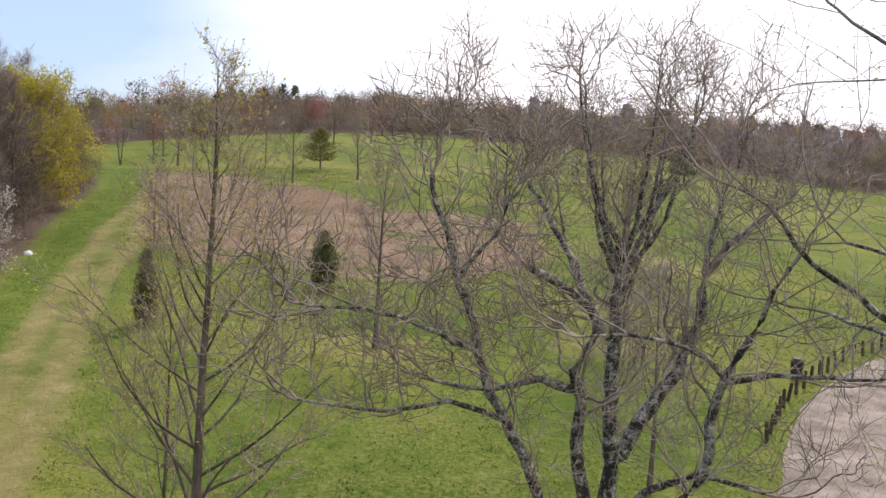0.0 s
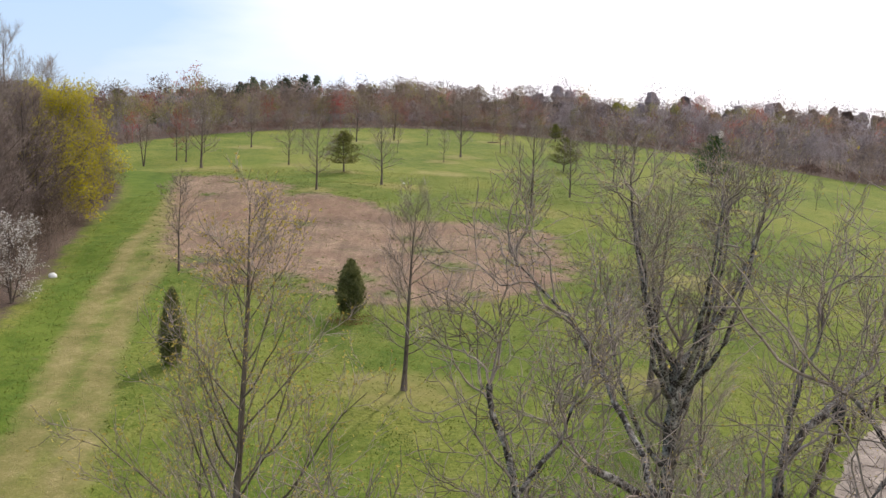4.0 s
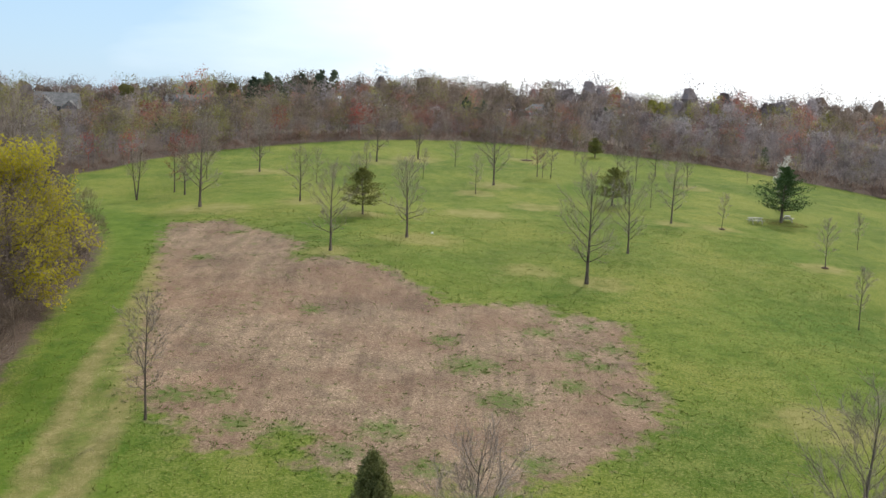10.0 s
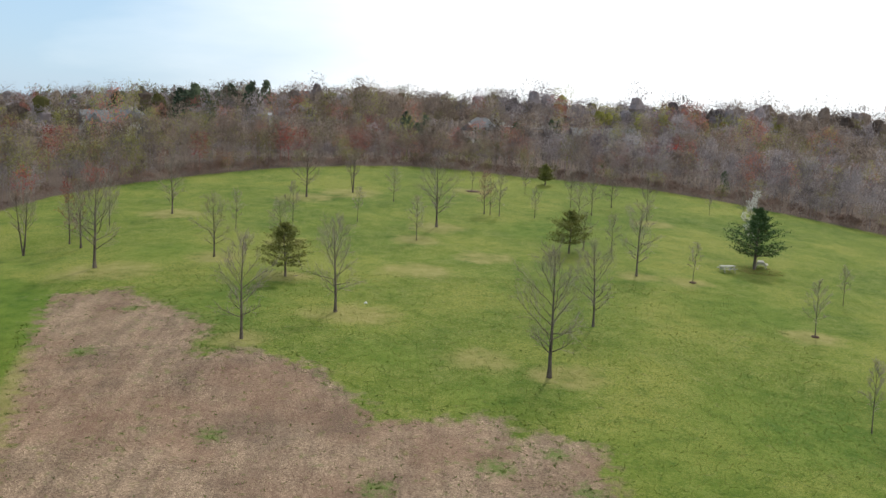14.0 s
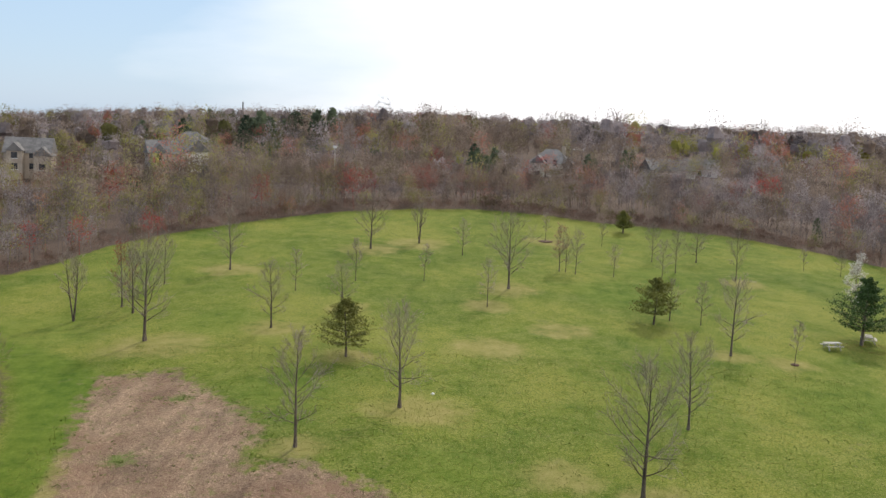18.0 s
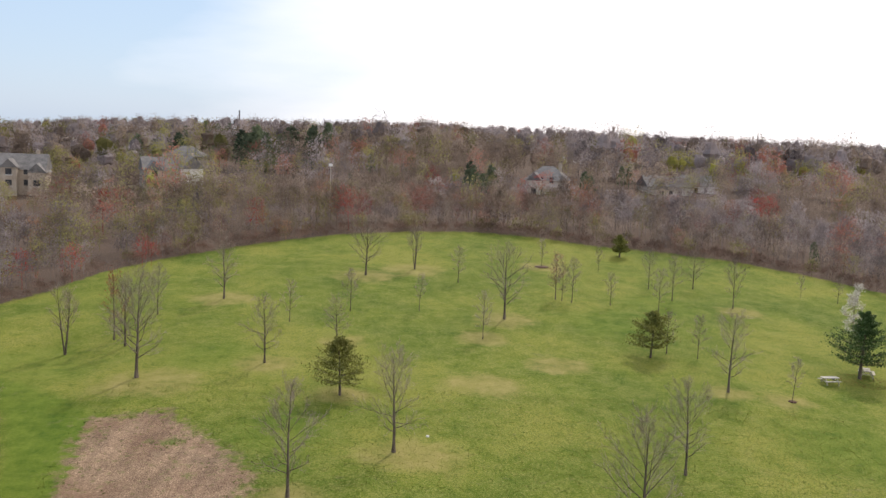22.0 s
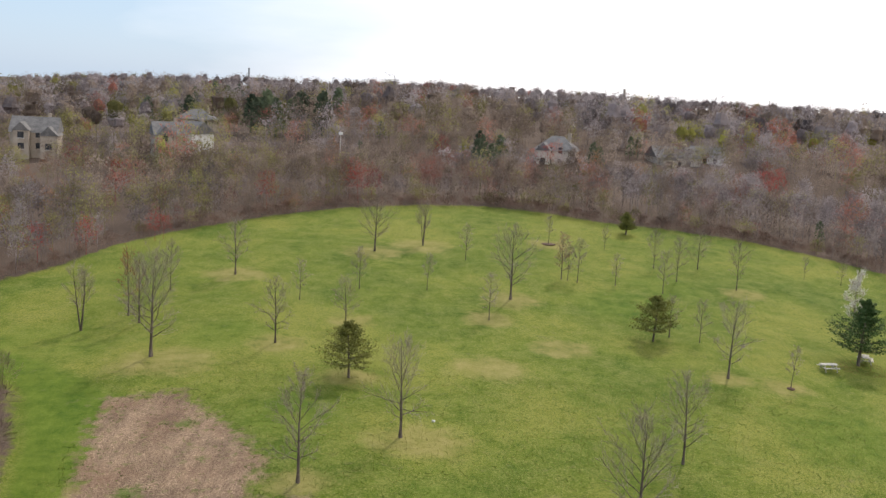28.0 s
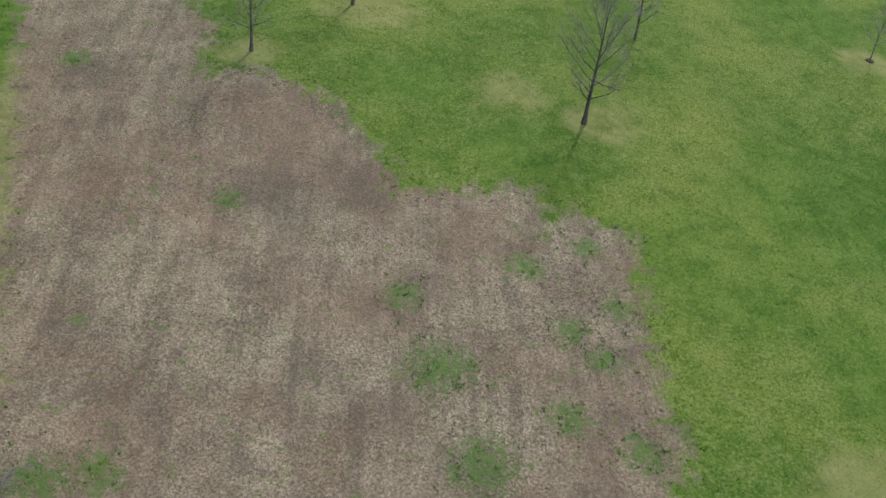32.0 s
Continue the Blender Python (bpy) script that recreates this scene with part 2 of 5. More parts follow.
def height(x, y):
    """The hill: a gentle dome under the meadow, a wooded knoll behind it and a far ridge."""
    x, y = np.asarray(x, float), np.asarray(y, float)
    cx, cy = np.clip(x, -75, 85) / 50, np.clip(y, -90, 172) / 50
    a, b, c, d, e, f = HILL
    z = a + b * cx + c * cy + d * cx * cx + e * cx * cy + f * cy * cy
    for sx, sy, sr, sh in SWELLS:
        z = z + sh * np.exp(-((x - sx) ** 2 + (y - sy) ** 2) / (sr * sr))
    side = np.maximum(np.abs(x - 5) - 80, 0)
    z = z - 5 * smooth(side / 220)
    bearing = x / np.maximum(y, 150)
    knoll = np.interp(bearing, [-0.6, -0.45, -0.35, -0.25, -0.16, 0.0, 0.15, 0.3, 0.45, 0.6], [8, 9.5, 11.5, 14.5, 17, 17.3, 17, 16.5, 16, 15])
    knoll = knoll + 0.9 * np.sin(x / 29 + 1) + 0.6 * np.sin(x / 13 + y / 40)
    ridge = np.interp(bearing, [-0.6, -0.47, -0.41, -0.32, -0.23, -0.1, 0.0, 0.13, 0.25, 0.37, 0.47, 0.6], [6, 9, 13.5, 19, 23, 24.5, 25.5, 25, 24.5, 22.5, 21, 18])
    ridge = ridge + 0.8 * np.sin(x / 57 + 1) + 0.5 * np.sin(x / 27 + y / 60)
    z = z + smooth((y - 195) / 100) * (knoll - z)
    z = z + smooth((y - 330) / 570) * (ridge - z)
    z = z - 2.2 * np.exp(-((y - 218) / 26) ** 2)
    z = z - smooth((y - 1000) / 1800) * 45
    for fx, fy, ph in WAVES:
        z = z + 0.013 * np.sin(x * fx + y * fy + ph)
    return z


def ground_z(x, y):
    return float(height(x, y))


def lines_of(lo, hi, step, reach_lo, reach_hi):
    """Grid lines, even from lo to hi and then ever wider out to the reach on both sides."""
    mid = list(np.arange(lo, hi + 1e-6, step))
    for end, sign, reach in ((lo, -1, reach_lo), (hi, 1, reach_hi)):
        v, s, out = end, step, []
        while abs(v - end) < reach:
            s *= 1.25
            v += sign * s
            out.append(v)
        mid = out[::-1] + mid if sign < 0 else mid + out
    return np.array(mid)


def mesh_from(name, verts, faces, material=None, smooth_faces=False):
    """A mesh from an array of places and an array of triangles or quads."""
    verts, faces = np.asarray(verts, np.float32), np.asarray(faces, np.int32)
    me = bpy.data.meshes.new(name)
    k = faces.shape[1]
    me.vertices.add(len(verts))
    me.vertices.foreach_set("co", verts.ravel())
    me.loops.add(faces.size)
    me.loops.foreach_set("vertex_index", faces.ravel())
    me.polygons.add(len(faces))
    me.polygons.foreach_set("loop_start", np.arange(len(faces), dtype=np.int32) * k)
    me.polygons.foreach_set("use_smooth", np.full(len(faces), smooth_faces))
    me.update(calc_edges=True)
    me.validate()
    if material:
        me.materials.append(material)
    return me


def inside(px, py, poly):
    """How far inside a polygon the places lie, in metres; negative outside."""
    px, py = np.asarray(px, float), np.asarray(py, float)
    best, odd = np.full(px.shape, 1e9), np.zeros(px.shape, bool)
    for (x0, y0), (x1, y1) in zip(poly, poly[1:] + poly[:1]):
        dx, dy = x1 - x0, y1 - y0
        t = np.clip(((px - x0) * dx + (py - y0) * dy) / (dx * dx + dy * dy + 1e-9), 0, 1)
        best = np.minimum(best, np.hypot(px - x0 - t * dx, py - y0 - t * dy))
        odd ^= ((y0 > py) != (y1 > py)) & (px < (x1 - x0) * (py - y0) / (y1 - y0 + 1e-12) + x0)
    return np.where(odd, best, -best)


BARE = [(-28.5, 77), (-22.5, 79), (-15.5, 70.5), (-12, 64.5), (-12.3, 58.5), (-8, 59.2), (-2.5, 56), (1.8, 47.5), (5, 48), (9.8, 48.5), (10.3, 44.6),
        (12.7, 46.5), (15.5, 44), (14.8, 35), (15, 29), (14, 24.3), (12, 21.9), (8.3, 17.3), (5.5, 16.2), (4, 14.5), (-1, 15.2), (-4, 17), (-6.1, 17.4),
        (-5.6, 20.5), (-7.8, 22), (-8.2, 19), (-11.2, 18.5), (-13.1, 22), (-14.7, 23), (-16.4, 24.7), (-18.5, 31.5), (-21.4, 45), (-23.5, 55), (-27, 68)]
STRAW = [(-9.0, -45), (-12.4, -20), (-14.4, -8), (-17.0, 4), (-19.4, 17), (-21.6, 31), (-23.2, 45), (-26, 62), (-23, 60), (-19.5, 42), (-16.0, 26), (-14.8, 14), (-13, 3),
         (-10.9, -6), (-8.2, -20), (-5.6, -45)]
PATCHES = [(-7.6, 82.8, 3.0), (-0.5, 70, 4.2), (-9.0, 61.5, 2.6), (16, 57, 3.2), (-26, 86, 5.0), (30.5, 90, 2.6), (36, 89, 2.6), (9.5, 111, 4.0), (6.5, 103, 3.2),
           (-2, 134.5, 4.6), (-8.8, 130, 4.6), (-25.5, 116.5, 4.2), (-16, 92, 3.2), (17, 140, 3.6), (9.5, 60, 3.0), (6, 88, 4.0), (14, 95, 3.5), (42, 71, 2.8),
           (14, 1.5, 3.2), (1.5, -1, 3.4), (-9, 100, 2.6), (42, 122, 3.2), (24, 26, 4.0)]

WEEDY = [(13.5, 38, 1.8), (13, 28, 2.2), (12.5, 43, 1.8), (10.5, 36, 1.8), (-10, 22, 2.2), (-14.5, 25.5, 2.0), (-4, 19, 2.0), (0.5, 17.5, 2.0), (6, 18.5, 2.0), (-8.9, 46, 1.7), (3.2, 33, 3.2), (5.0, 27, 3.0), (1.5, 38, 2.0), (8.5, 41, 2.2), (-2, 22, 2.5), (9.5, 30, 2.0), (-7, 21, 2.5), (-12, 26, 2.0), (12, 34, 1.8), (-21, 60, 2.0), (-20, 72, 1.8)]
# deep green discs; the one at (10, 52) paints shade by the wide tree
LUSH_AND_SHADE = [(31, 34, 8), (31, 50, 10), (21, 43, 7), (10, 52, 5), (4, 3, 6), (-22, 94, 6), (37, 78, 8), (24, 112, 8), (-12, 74, 5), (12, -8, 8), (-4, -12, 7), (31, 122, 6), (-40, 92, 8), (2, 60, 4)]

# ---- ground ----
gx, gy = lines_of(-46, 72, 0.5, 3600, 3600), lines_of(-46, 166, 0.5, 400, 4300)
GX, GY = np.meshgrid(gx, gy)
GZ = height(GX, GY)
cols, rws = len(gx), len(gy)
idx = np.arange(cols * rws).reshape(rws, cols)
quads = np.stack([idx[:-1, :-1], idx[:-1, 1:], idx[1:, 1:], idx[1:, :-1]], -1).reshape(-1, 4)
ground_me = mesh_from("ground", np.stack([GX, GY, GZ], -1).reshape(-1, 3), quads, None, True)
line_x = np.interp(GY, WY, WX)
edge_y = np.interp(GX, EX, EY)
litter = np.maximum(np.where(GY < 100, smooth((line_x - GX + 1.5) / 3.5), 0), smooth((GY - edge_y + 1.0) / 3.0))
worn = np.zeros(GX.shape)
for cx, cy, cr in PATCHES:
    worn = np.maximum(worn, 1 - smooth((np.hypot((GX - cx) * 0.8, GY - cy) - cr * 0.35) / (cr * 0.9)))
in_straw = inside(GX, GY, STRAW)
lush_and_shade = np.where(GY < 100, smooth((GX - line_x) / 1.5) * (1 - smooth((GX - line_x - 6.5) / 4.5)), 0)
weedy = np.zeros(GX.shape)
for cx, cy, cr in WEEDY:
    weedy = np.maximum(weedy, np.exp(-((GX - cx) ** 2 + (GY - cy) ** 2) / (cr * cr)))
for cx, cy, cr in LUSH_AND_SHADE:
    lush_and_shade = np.maximum(lush_and_shade, 0.6 * (1 - smooth((np.hypot((GX - cx), GY - cy) - cr * 0.45) / (cr * 0.9))))
for name, values in (("bare", smooth((inside(GX, GY, BARE) + 2.0) / 4.0)), ("straw", 0.92 * smooth((in_straw + 1.0) / 2.0) * (1 - 0.38 * smooth((in_straw - 1.1) / 0.7))), ("litter", litter), ("worn", worn), ("lush_and_shade", lush_and_shade), ("weedy", weedy)):
    ground_me.attributes.new(name, "FLOAT", "POINT").data.foreach_set("value", values.ravel().astype(np.float32))


def ground_material():
    m, n, l, b = material("meadow", 0.95, 0.1)

    def mask(name, scale, amount, lo, hi):
        a = n.new("ShaderNodeAttribute")
        a.attribute_name = name
        wobble = math_node(n, l, "MULTIPLY", math_node(n, l, "SUBTRACT", noise_node(n, l, scale, 6.0, 0.65), 0.5), amount)
        v = n.new("ShaderNodeMapRange")
        v.inputs["From Min"].default_value, v.inputs["From Max"].default_value = lo, hi
        l.new(math_node(n, l, "ADD", a.outputs["Fac"], wobble), v.inputs["Value"])
        return v.outputs["Result"]

    broad, mid, fine = noise_node(n, l, 0.07, 5.0, 0.6), noise_node(n, l, 0.5, 7.0, 0.75), noise_node(n, l, 6.0, 5.0, 0.85)
    turf = ramp(n, l, broad, [(0.36, (0.072, 0.113, 0.011)), (0.5, (0.116, 0.150, 0.017)), (0.62, (0.185, 0.196, 0.033))])
    turf = mix(n, l, math_node(n, l, "MULTIPLY", ramp(n, l, mid, [(0.45, (0, 0, 0)), (0.66, (1, 1, 1))]), 0.6), turf, (0.216, 0.215, 0.058))
    turf = mix(n, l, math_node(n, l, "MULTIPLY", ramp(n, l, mid, [(0.32, (1, 1, 1)), (0.46, (0, 0, 0))]), 0.6), turf, (0.049, 0.092, 0.010))
    turf = mix(n, l, math_node(n, l, "MULTIPLY", ramp(n, l, fine, [(0.40, (1, 1, 1)), (0.50, (0, 0, 0))]), 0.8), turf, (0.038, 0.071, 0.009))
    turf = mix(n, l, math_node(n, l, "MULTIPLY", ramp(n, l, fine, [(0.54, (0, 0, 0)), (0.64, (1, 1, 1))]), 0.65), turf, (0.298, 0.280, 0.104))
    # deeper green for the rich grass and for the painted tree shade
    deep = ramp(n, l, mid, [(0.35, (0.046, 0.094, 0.008)), (0.62, (0.112, 0.165, 0.018))])
    turf = mix(n, l, math_node(n, l, "MULTIPLY", mask("lush_and_shade", 0.35, 0.9, 0.2, 0.95), 0.75), turf, deep)
    dry = ramp(n, l, mid, [(0.3, (0.182, 0.167, 0.048)), (0.7, (0.304, 0.250, 0.100))])
    turf = mix(n, l, math_node(n, l, "MULTIPLY", mask("worn", 0.5, 1.3, 0.25, 1.0), 0.65), turf, dry)
    clod = noise_node(n, l, 7.0, 6.0, 0.92)
    soil = ramp(n, l, math_node(n, l, "ADD", math_node(n, l, "MULTIPLY", noise_node(n, l, 0.30, 8.0, 0.75), 0.20), math_node(n, l, "MULTIPLY", clod, 0.80)),
                [(0.41, (0.088, 0.057, 0.038)), (0.5, (0.218, 0.148, 0.099)), (0.59, (0.47, 0.345, 0.232))])
    rows = noise_node(n, l, 1.0, 3.0, 0.6, stretch=(1.3, 0.10, 1.0))
    soil = mix(n, l, math_node(n, l, "MULTIPLY", ramp(n, l, rows, [(0.46, (0, 0, 0)), (0.62, (1, 1, 1))]), 0.32), soil, (0.080, 0.056, 0.040))
    soil = mix(n, l, math_node(n, l, "MULTIPLY", ramp(n, l, noise_node(n, l, 0.13, 4.0, 0.6), [(0.45, (0, 0, 0)), (0.62, (1, 1, 1))]), 0.40), soil, (0.185, 0.100, 0.066))
    soil = mix(n, l, math_node(n, l, "MULTIPLY", ramp(n, l, noise_node(n, l, 0.21, 4.0, 0.6), [(0.52, (0, 0, 0)), (0.66, (1, 1, 1))]), 0.45), soil, (0.092, 0.066, 0.048))
    weeds = ramp(n, l, noise_node(n, l, 0.9, 6.0, 0.7), [(0.58, (0, 0, 0)), (0.66, (1, 1, 1))])
    soil = mix(n, l, math_node(n, l, "MULTIPLY", weeds, 0.5), soil, (0.10, 0.14, 0.028))
    soil = mix(n, l, math_node(n, l, "MULTIPLY", mask("weedy", 2.2, 1.5, 0.62, 1.05), 0.8), soil, (0.085, 0.135, 0.022))
    hay = ramp(n, l, math_node(n, l, "ADD", math_node(n, l, "MULTIPLY", mid, 0.5), math_node(n, l, "MULTIPLY", clod, 0.5)),
               [(0.35, (0.098, 0.110, 0.025)), (0.5, (0.195, 0.172, 0.060)), (0.66, (0.36, 0.30, 0.138))])
    leafy = ramp(n, l, clod, [(0.38, (0.045, 0.034, 0.027)), (0.62, (0.165, 0.118, 0.090))])
    col = mix(n, l, mask("straw", 0.7, 1.1, 0.30, 0.85), turf, hay)
    col = mix(n, l, mask("bare", 0.9, 2.4, 0.28, 0.76), col, soil)
    col = mix(n, l, mask("litter", 0.8, 1.7, 0.30, 0.80), col, leafy)
    l.new(col, b.inputs["Base Color"])
    bump(n, l, b, clod, 0.7, 0.06)
    return m


ground_me.materials.append(ground_material())
ground = tagged(new("ground", ground_me), "gently domed spring meadow with bare soil patch and worn grass", "ground", kind="structure")


# ---- trees ----
def tube(points, radii, sides=3):
    """A tapered tube along the points, as places and quads; open at its thin end."""
    points, radii = np.asarray(points, float), np.asarray(radii, float)
    way = np.gradient(points, axis=0)
    way /= np.linalg.norm(way, axis=1, keepdims=True) + 1e-9
    ref = np.where(np.abs(way[:, 2:3]) > 0.9, [[1.0, 0, 0]], [[0, 0, 1.0]])
    a = np.cross(way, ref)
    a /= np.linalg.norm(a, axis=1, keepdims=True) + 1e-9
    c = np.cross(way, a)
    ang = np.arange(sides) * 2 * np.pi / sides
    v = points[:, None] + radii[:, None, None] * (a[:, None] * np.cos(ang)[None, :, None] + c[:, None] * np.sin(ang)[None, :, None])
    k = len(points)
    i = np.arange(k - 1)[:, None] * sides + np.arange(sides)[None]
    j = np.arange(k - 1)[:, None] * sides + (np.arange(sides)[None] + 1) % sides
    return v.reshape(-1, 3), np.stack([i, j, j + sides, i + sides], -1).reshape(-1, 4)


def joined(pieces):
    vs, fs, off = [], [], 0
    for v, f in pieces:
        vs.append(v)
        fs.append(f + off)
        off += len(v)
    return np.concatenate(vs), np.concatenate(fs)


def turned(rng, way, angle):
    """A way that leaves the given one by about that angle."""
    side = np.cross(way, rng.normal(size=3))
    side /= np.linalg.norm(side) + 1e-9
    return way * math.cos(angle) + side * math.sin(angle)


def reach(rng, start, way, length, steps, lift=0.0, jitter=0.12):
    """A crooked line from start, bending upward by lift."""
    pts, way = [np.array(start, float)], np.array(way, float)
    for _ in range(steps):
        way = way + [0, 0, lift] + rng.normal(0, jitter, 3)
        way /= np.linalg.norm(way)
        pts.append(pts[-1] + way * length / steps)
    return np.array(pts)


def along(pts, u):
    k = min(int(u * (len(pts) - 1)), len(pts) - 2)
    t = u * (len(pts) - 1) - k
    d = pts[k + 1] - pts[k]
    return pts[k] * (1 - t) + pts[k + 1] * t, d / (np.linalg.norm(d) + 1e-9)


def leaf_quads(rng, places, size, faced=None):
    """Small bent leaves or buds at the places: four-cornered, turned at random or roughly facing a way."""
    n = len(places)
    a, c = rng.normal(size=(n, 3)), rng.normal(size=(n, 3))
    if faced is not None:
        c = faced + 0.55 * c
        a = np.cross(c, a)
    a /= np.linalg.norm(a, axis=1, keepdims=True)
    c = np.cross(a, c)
    c /= np.linalg.norm(c, axis=1, keepdims=True)
    s = size * rng.uniform(0.6, 1.3, (n, 1))
    v = np.stack([places - a * s, places + c * s * 0.5, places + a * s, places - c * s * 0.5 + a * s * 0.2], 1)
    return v.reshape(-1, 3), np.arange(4 * n).reshape(n, 4)


def grow(rng, high, thick, base=0.22, spread=0.30, limbs=22, branches=5, twigs=5, steep=(0.75, 0.35), leader=True, stems=None, lift=0.10, crook=0.10, twig_len=0.55, fine=0.007, subs=0, sway=None, bends=5, limb_r=0.44, belly=0.27):
    """The lines of a bare tree: trunk, limbs, branches and twigs with their radii. Lengths in metres."""
    trunk, limb_lines, thin, tips = [], [], [], []
    axes = stems or [((0, 0, 1.0), 1.0)]
    for way, share in axes:
        w = np.array(way, float) / np.linalg.norm(way)
        t = reach(rng, (0, 0, -0.15), w, high * share, 9, lift=0.12 if stems else 0.05, jitter=sway or (0.016 if leader else 0.085))
        r = thick * share * np.linspace(1, 0.05, len(t)) ** 0.9
        r[0] *= 1.45
        trunk.append((t, r, 8))
        n = max(3, int(limbs * share / (1 if not stems else len(axes) ** 0.5)))
        for i in range(n):
            u = base + (0.97 - base) * ((i + rng.uniform(0, 0.8)) / n)
            p, d = along(t, u)
            q = (u - base) / (1 - base)
            az = i * 2.4 + rng.uniform(-0.5, 0.5)
            tilt = steep[0] + (steep[1] - steep[0]) * q + rng.uniform(-0.15, 0.15)
            out = np.array([math.cos(az), math.sin(az), 0.0])
            ldir = out * math.sin(tilt * 1.57) + np.array([0, 0, 1.0]) * math.cos(tilt * 1.57)
            ln = high * share * spread * (0.20 + 0.78 * math.sin(math.pi * (belly + 0.70 * q)) * (0.6 + 0.4 * min(1.0, (q + 0.04) / 0.22))) * rng.uniform(0.7, 1.15)
            line = reach(rng, p, ldir, ln, bends, lift * 5 / bends, crook)
            r0 = max(0.012, float(np.interp(u, np.linspace(0, 1, len(r)), r)) * limb_r)
            limb_lines.append((line, r0 * np.linspace(1, 0.22, bends + 1), 5))
            full = max(2, round(branches * min(1.0, 0.12 + 0.9 * ln / (high * share * spread))))
            for j in range(full):
                s = 0.2 + 0.78 * (j + rng.uniform(0, 1)) / full
                bp, bd = along(line, min(s, 0.99))
                bl = ln * rng.uniform(0.34, 0.62) * (1.15 - 0.6 * s)
                bline = reach(rng, bp, turned(rng, bd, rng.uniform(0.4, 0.75)), bl, 3, lift, crook * 1.3)
                br = max(fine * 1.3, r0 * (1 - 0.75 * s) * 0.5)
                thin.append((bline, br * np.linspace(1, 0.4, 4), 3))
                carriers = [bline]
                for k in range(subs):
                    sp, sd = along(bline, 0.2 + 0.75 * (k + rng.random()) / subs)
                    sline = reach(rng, sp, turned(rng, sd, rng.uniform(0.5, 1.0)), bl * rng.uniform(0.35, 0.6), 3, lift, crook * 1.3)
                    thin.append((sline, max(fine * 1.1, br * 0.5) * np.linspace(1, 0.5, 4), 3))
                    carriers.append(sline)
                for k in range(twigs * len(carriers)):
                    tp, td = along(carriers[k % len(carriers)], min(0.99, 0.15 + 0.85 * (k // len(carriers) + rng.uniform(0, 1)) / twigs))
                    tl = twig_len * rng.uniform(0.5, 1.2)
                    tline = reach(rng, tp, turned(rng, td, rng.uniform(0.35, 0.9)), tl, 2, lift, 0.16)
                    thin.append((tline, fine * np.array([1.0, 0.8, 0.45]), 3))
                    tips.append(tline[-1])
                    tips.append(tline[1])
    return trunk, limb_lines, thin, np.array(tips)


def fork_lines(rng, start, way, level, lengths, forks, sides, thick, crook, lift, fine, lines):
    """Crooked limbs that fork again and again; each level is shorter and thinner than the last."""
    last = level == len(lengths) - 1
    line = reach(rng, start, way, lengths[level] * rng.uniform(0.8, 1.2), (9, 8, 7, 5, 4, 3)[min(level, 5)], lift, crook * (0.4, 0.9, 0.85, 0.7, 0.6, 0.5)[min(level, 5)])
    r = max(fine, thick)
    lines.append((level, line, np.linspace(r * (1.35 if level == 0 else 1.0), max(fine * 0.5, r * (0.5 if last else 0.72)), len(line))))
    if last:
        return
    end, d = along(line, 0.999)
    for k in range(forks[level]):
        a = rng.uniform(0.15, 0.35) if k == 0 else rng.uniform(0.4, 0.8)
        fork_lines(rng, end, turned(rng, d, a), level + 1, lengths, forks, sides, thick * (0.57 if k == 0 else 0.44), crook, lift, fine, lines)
    for k in range(sides[level]):
        p, d = along(line, (0.75 if level == 0 else 0.2) + (0.24 if level == 0 else 0.75) * (k + rng.random()) / sides[level])
        fork_lines(rng, p, turned(rng, d, rng.uniform(0.7, 1.25)), level + 1, lengths, forks, sides, thick * 0.30, crook, lift, fine, lines)


def forked_tree(name, rng, label, lengths, stems, thick, crook=0.2, lift=0.07, forks=(3, 2, 2, 2, 0), sides=(2, 3, 3, 3, 4), fine=0.005, buds=None, bud_size=0.025, bud_share=0.5):
    root = tagged(new(name), label, "tree")
    trunk, crown, tips = [], [], []
    for way, share in stems:
        lines = []
        way = np.array(way, float) / np.linalg.norm(way)
        fork_lines(rng, (0, 0, -0.15), way, 0, [q * share for q in lengths], forks, sides, thick * share, crook, lift, fine, lines)
        for level, line, radii in lines:
            if level == 0:
                trunk.append((line, radii, 9))
            elif level < 3:
                part("limb", lines_mesh("limb", [(line, radii, 6)], LICHEN), root)
            else:
                crown.append((line, radii, 3))
            if level >= len(lengths) - 2:
                tips.extend(line[1:])
    part("trunk", lines_mesh("trunk", trunk, LICHEN), root)
    part("crown", lines_mesh("crown", crown, NEAR_TWIG), root)
    tips = np.array(tips)
    pick = tips[rng.random(len(tips)) < bud_share]
    v, f = leaf_quads(rng, pick + rng.normal(0, 0.015, pick.shape), bud_size)
    part("foliage", mesh_from("foliage", v, f, buds or BUD_TAN), root)
    return root


def bent(points, rng, step=0.28):
    """A smooth crooked line through a few places."""
    p = np.array(points, float)
    p = np.concatenate([[2 * p[0] - p[1]], p, [2 * p[-1] - p[-2]]])
    out = []
    for a, b, c, d in zip(p, p[1:], p[2:], p[3:]):
        k = max(2, int(np.linalg.norm(c - b) / step))
        t = np.arange(k)[:, None] / k
        out.append(0.5 * (2 * b + (c - a) * t + (2 * a - 5 * b + 4 * c - d) * t ** 2 + (3 * b - a - 3 * c + d) * t ** 3))
    line = np.concatenate(out + [p[-2:-1]])
    line[1:-1] += rng.normal(0, 0.022, line[1:-1].shape)
    return line


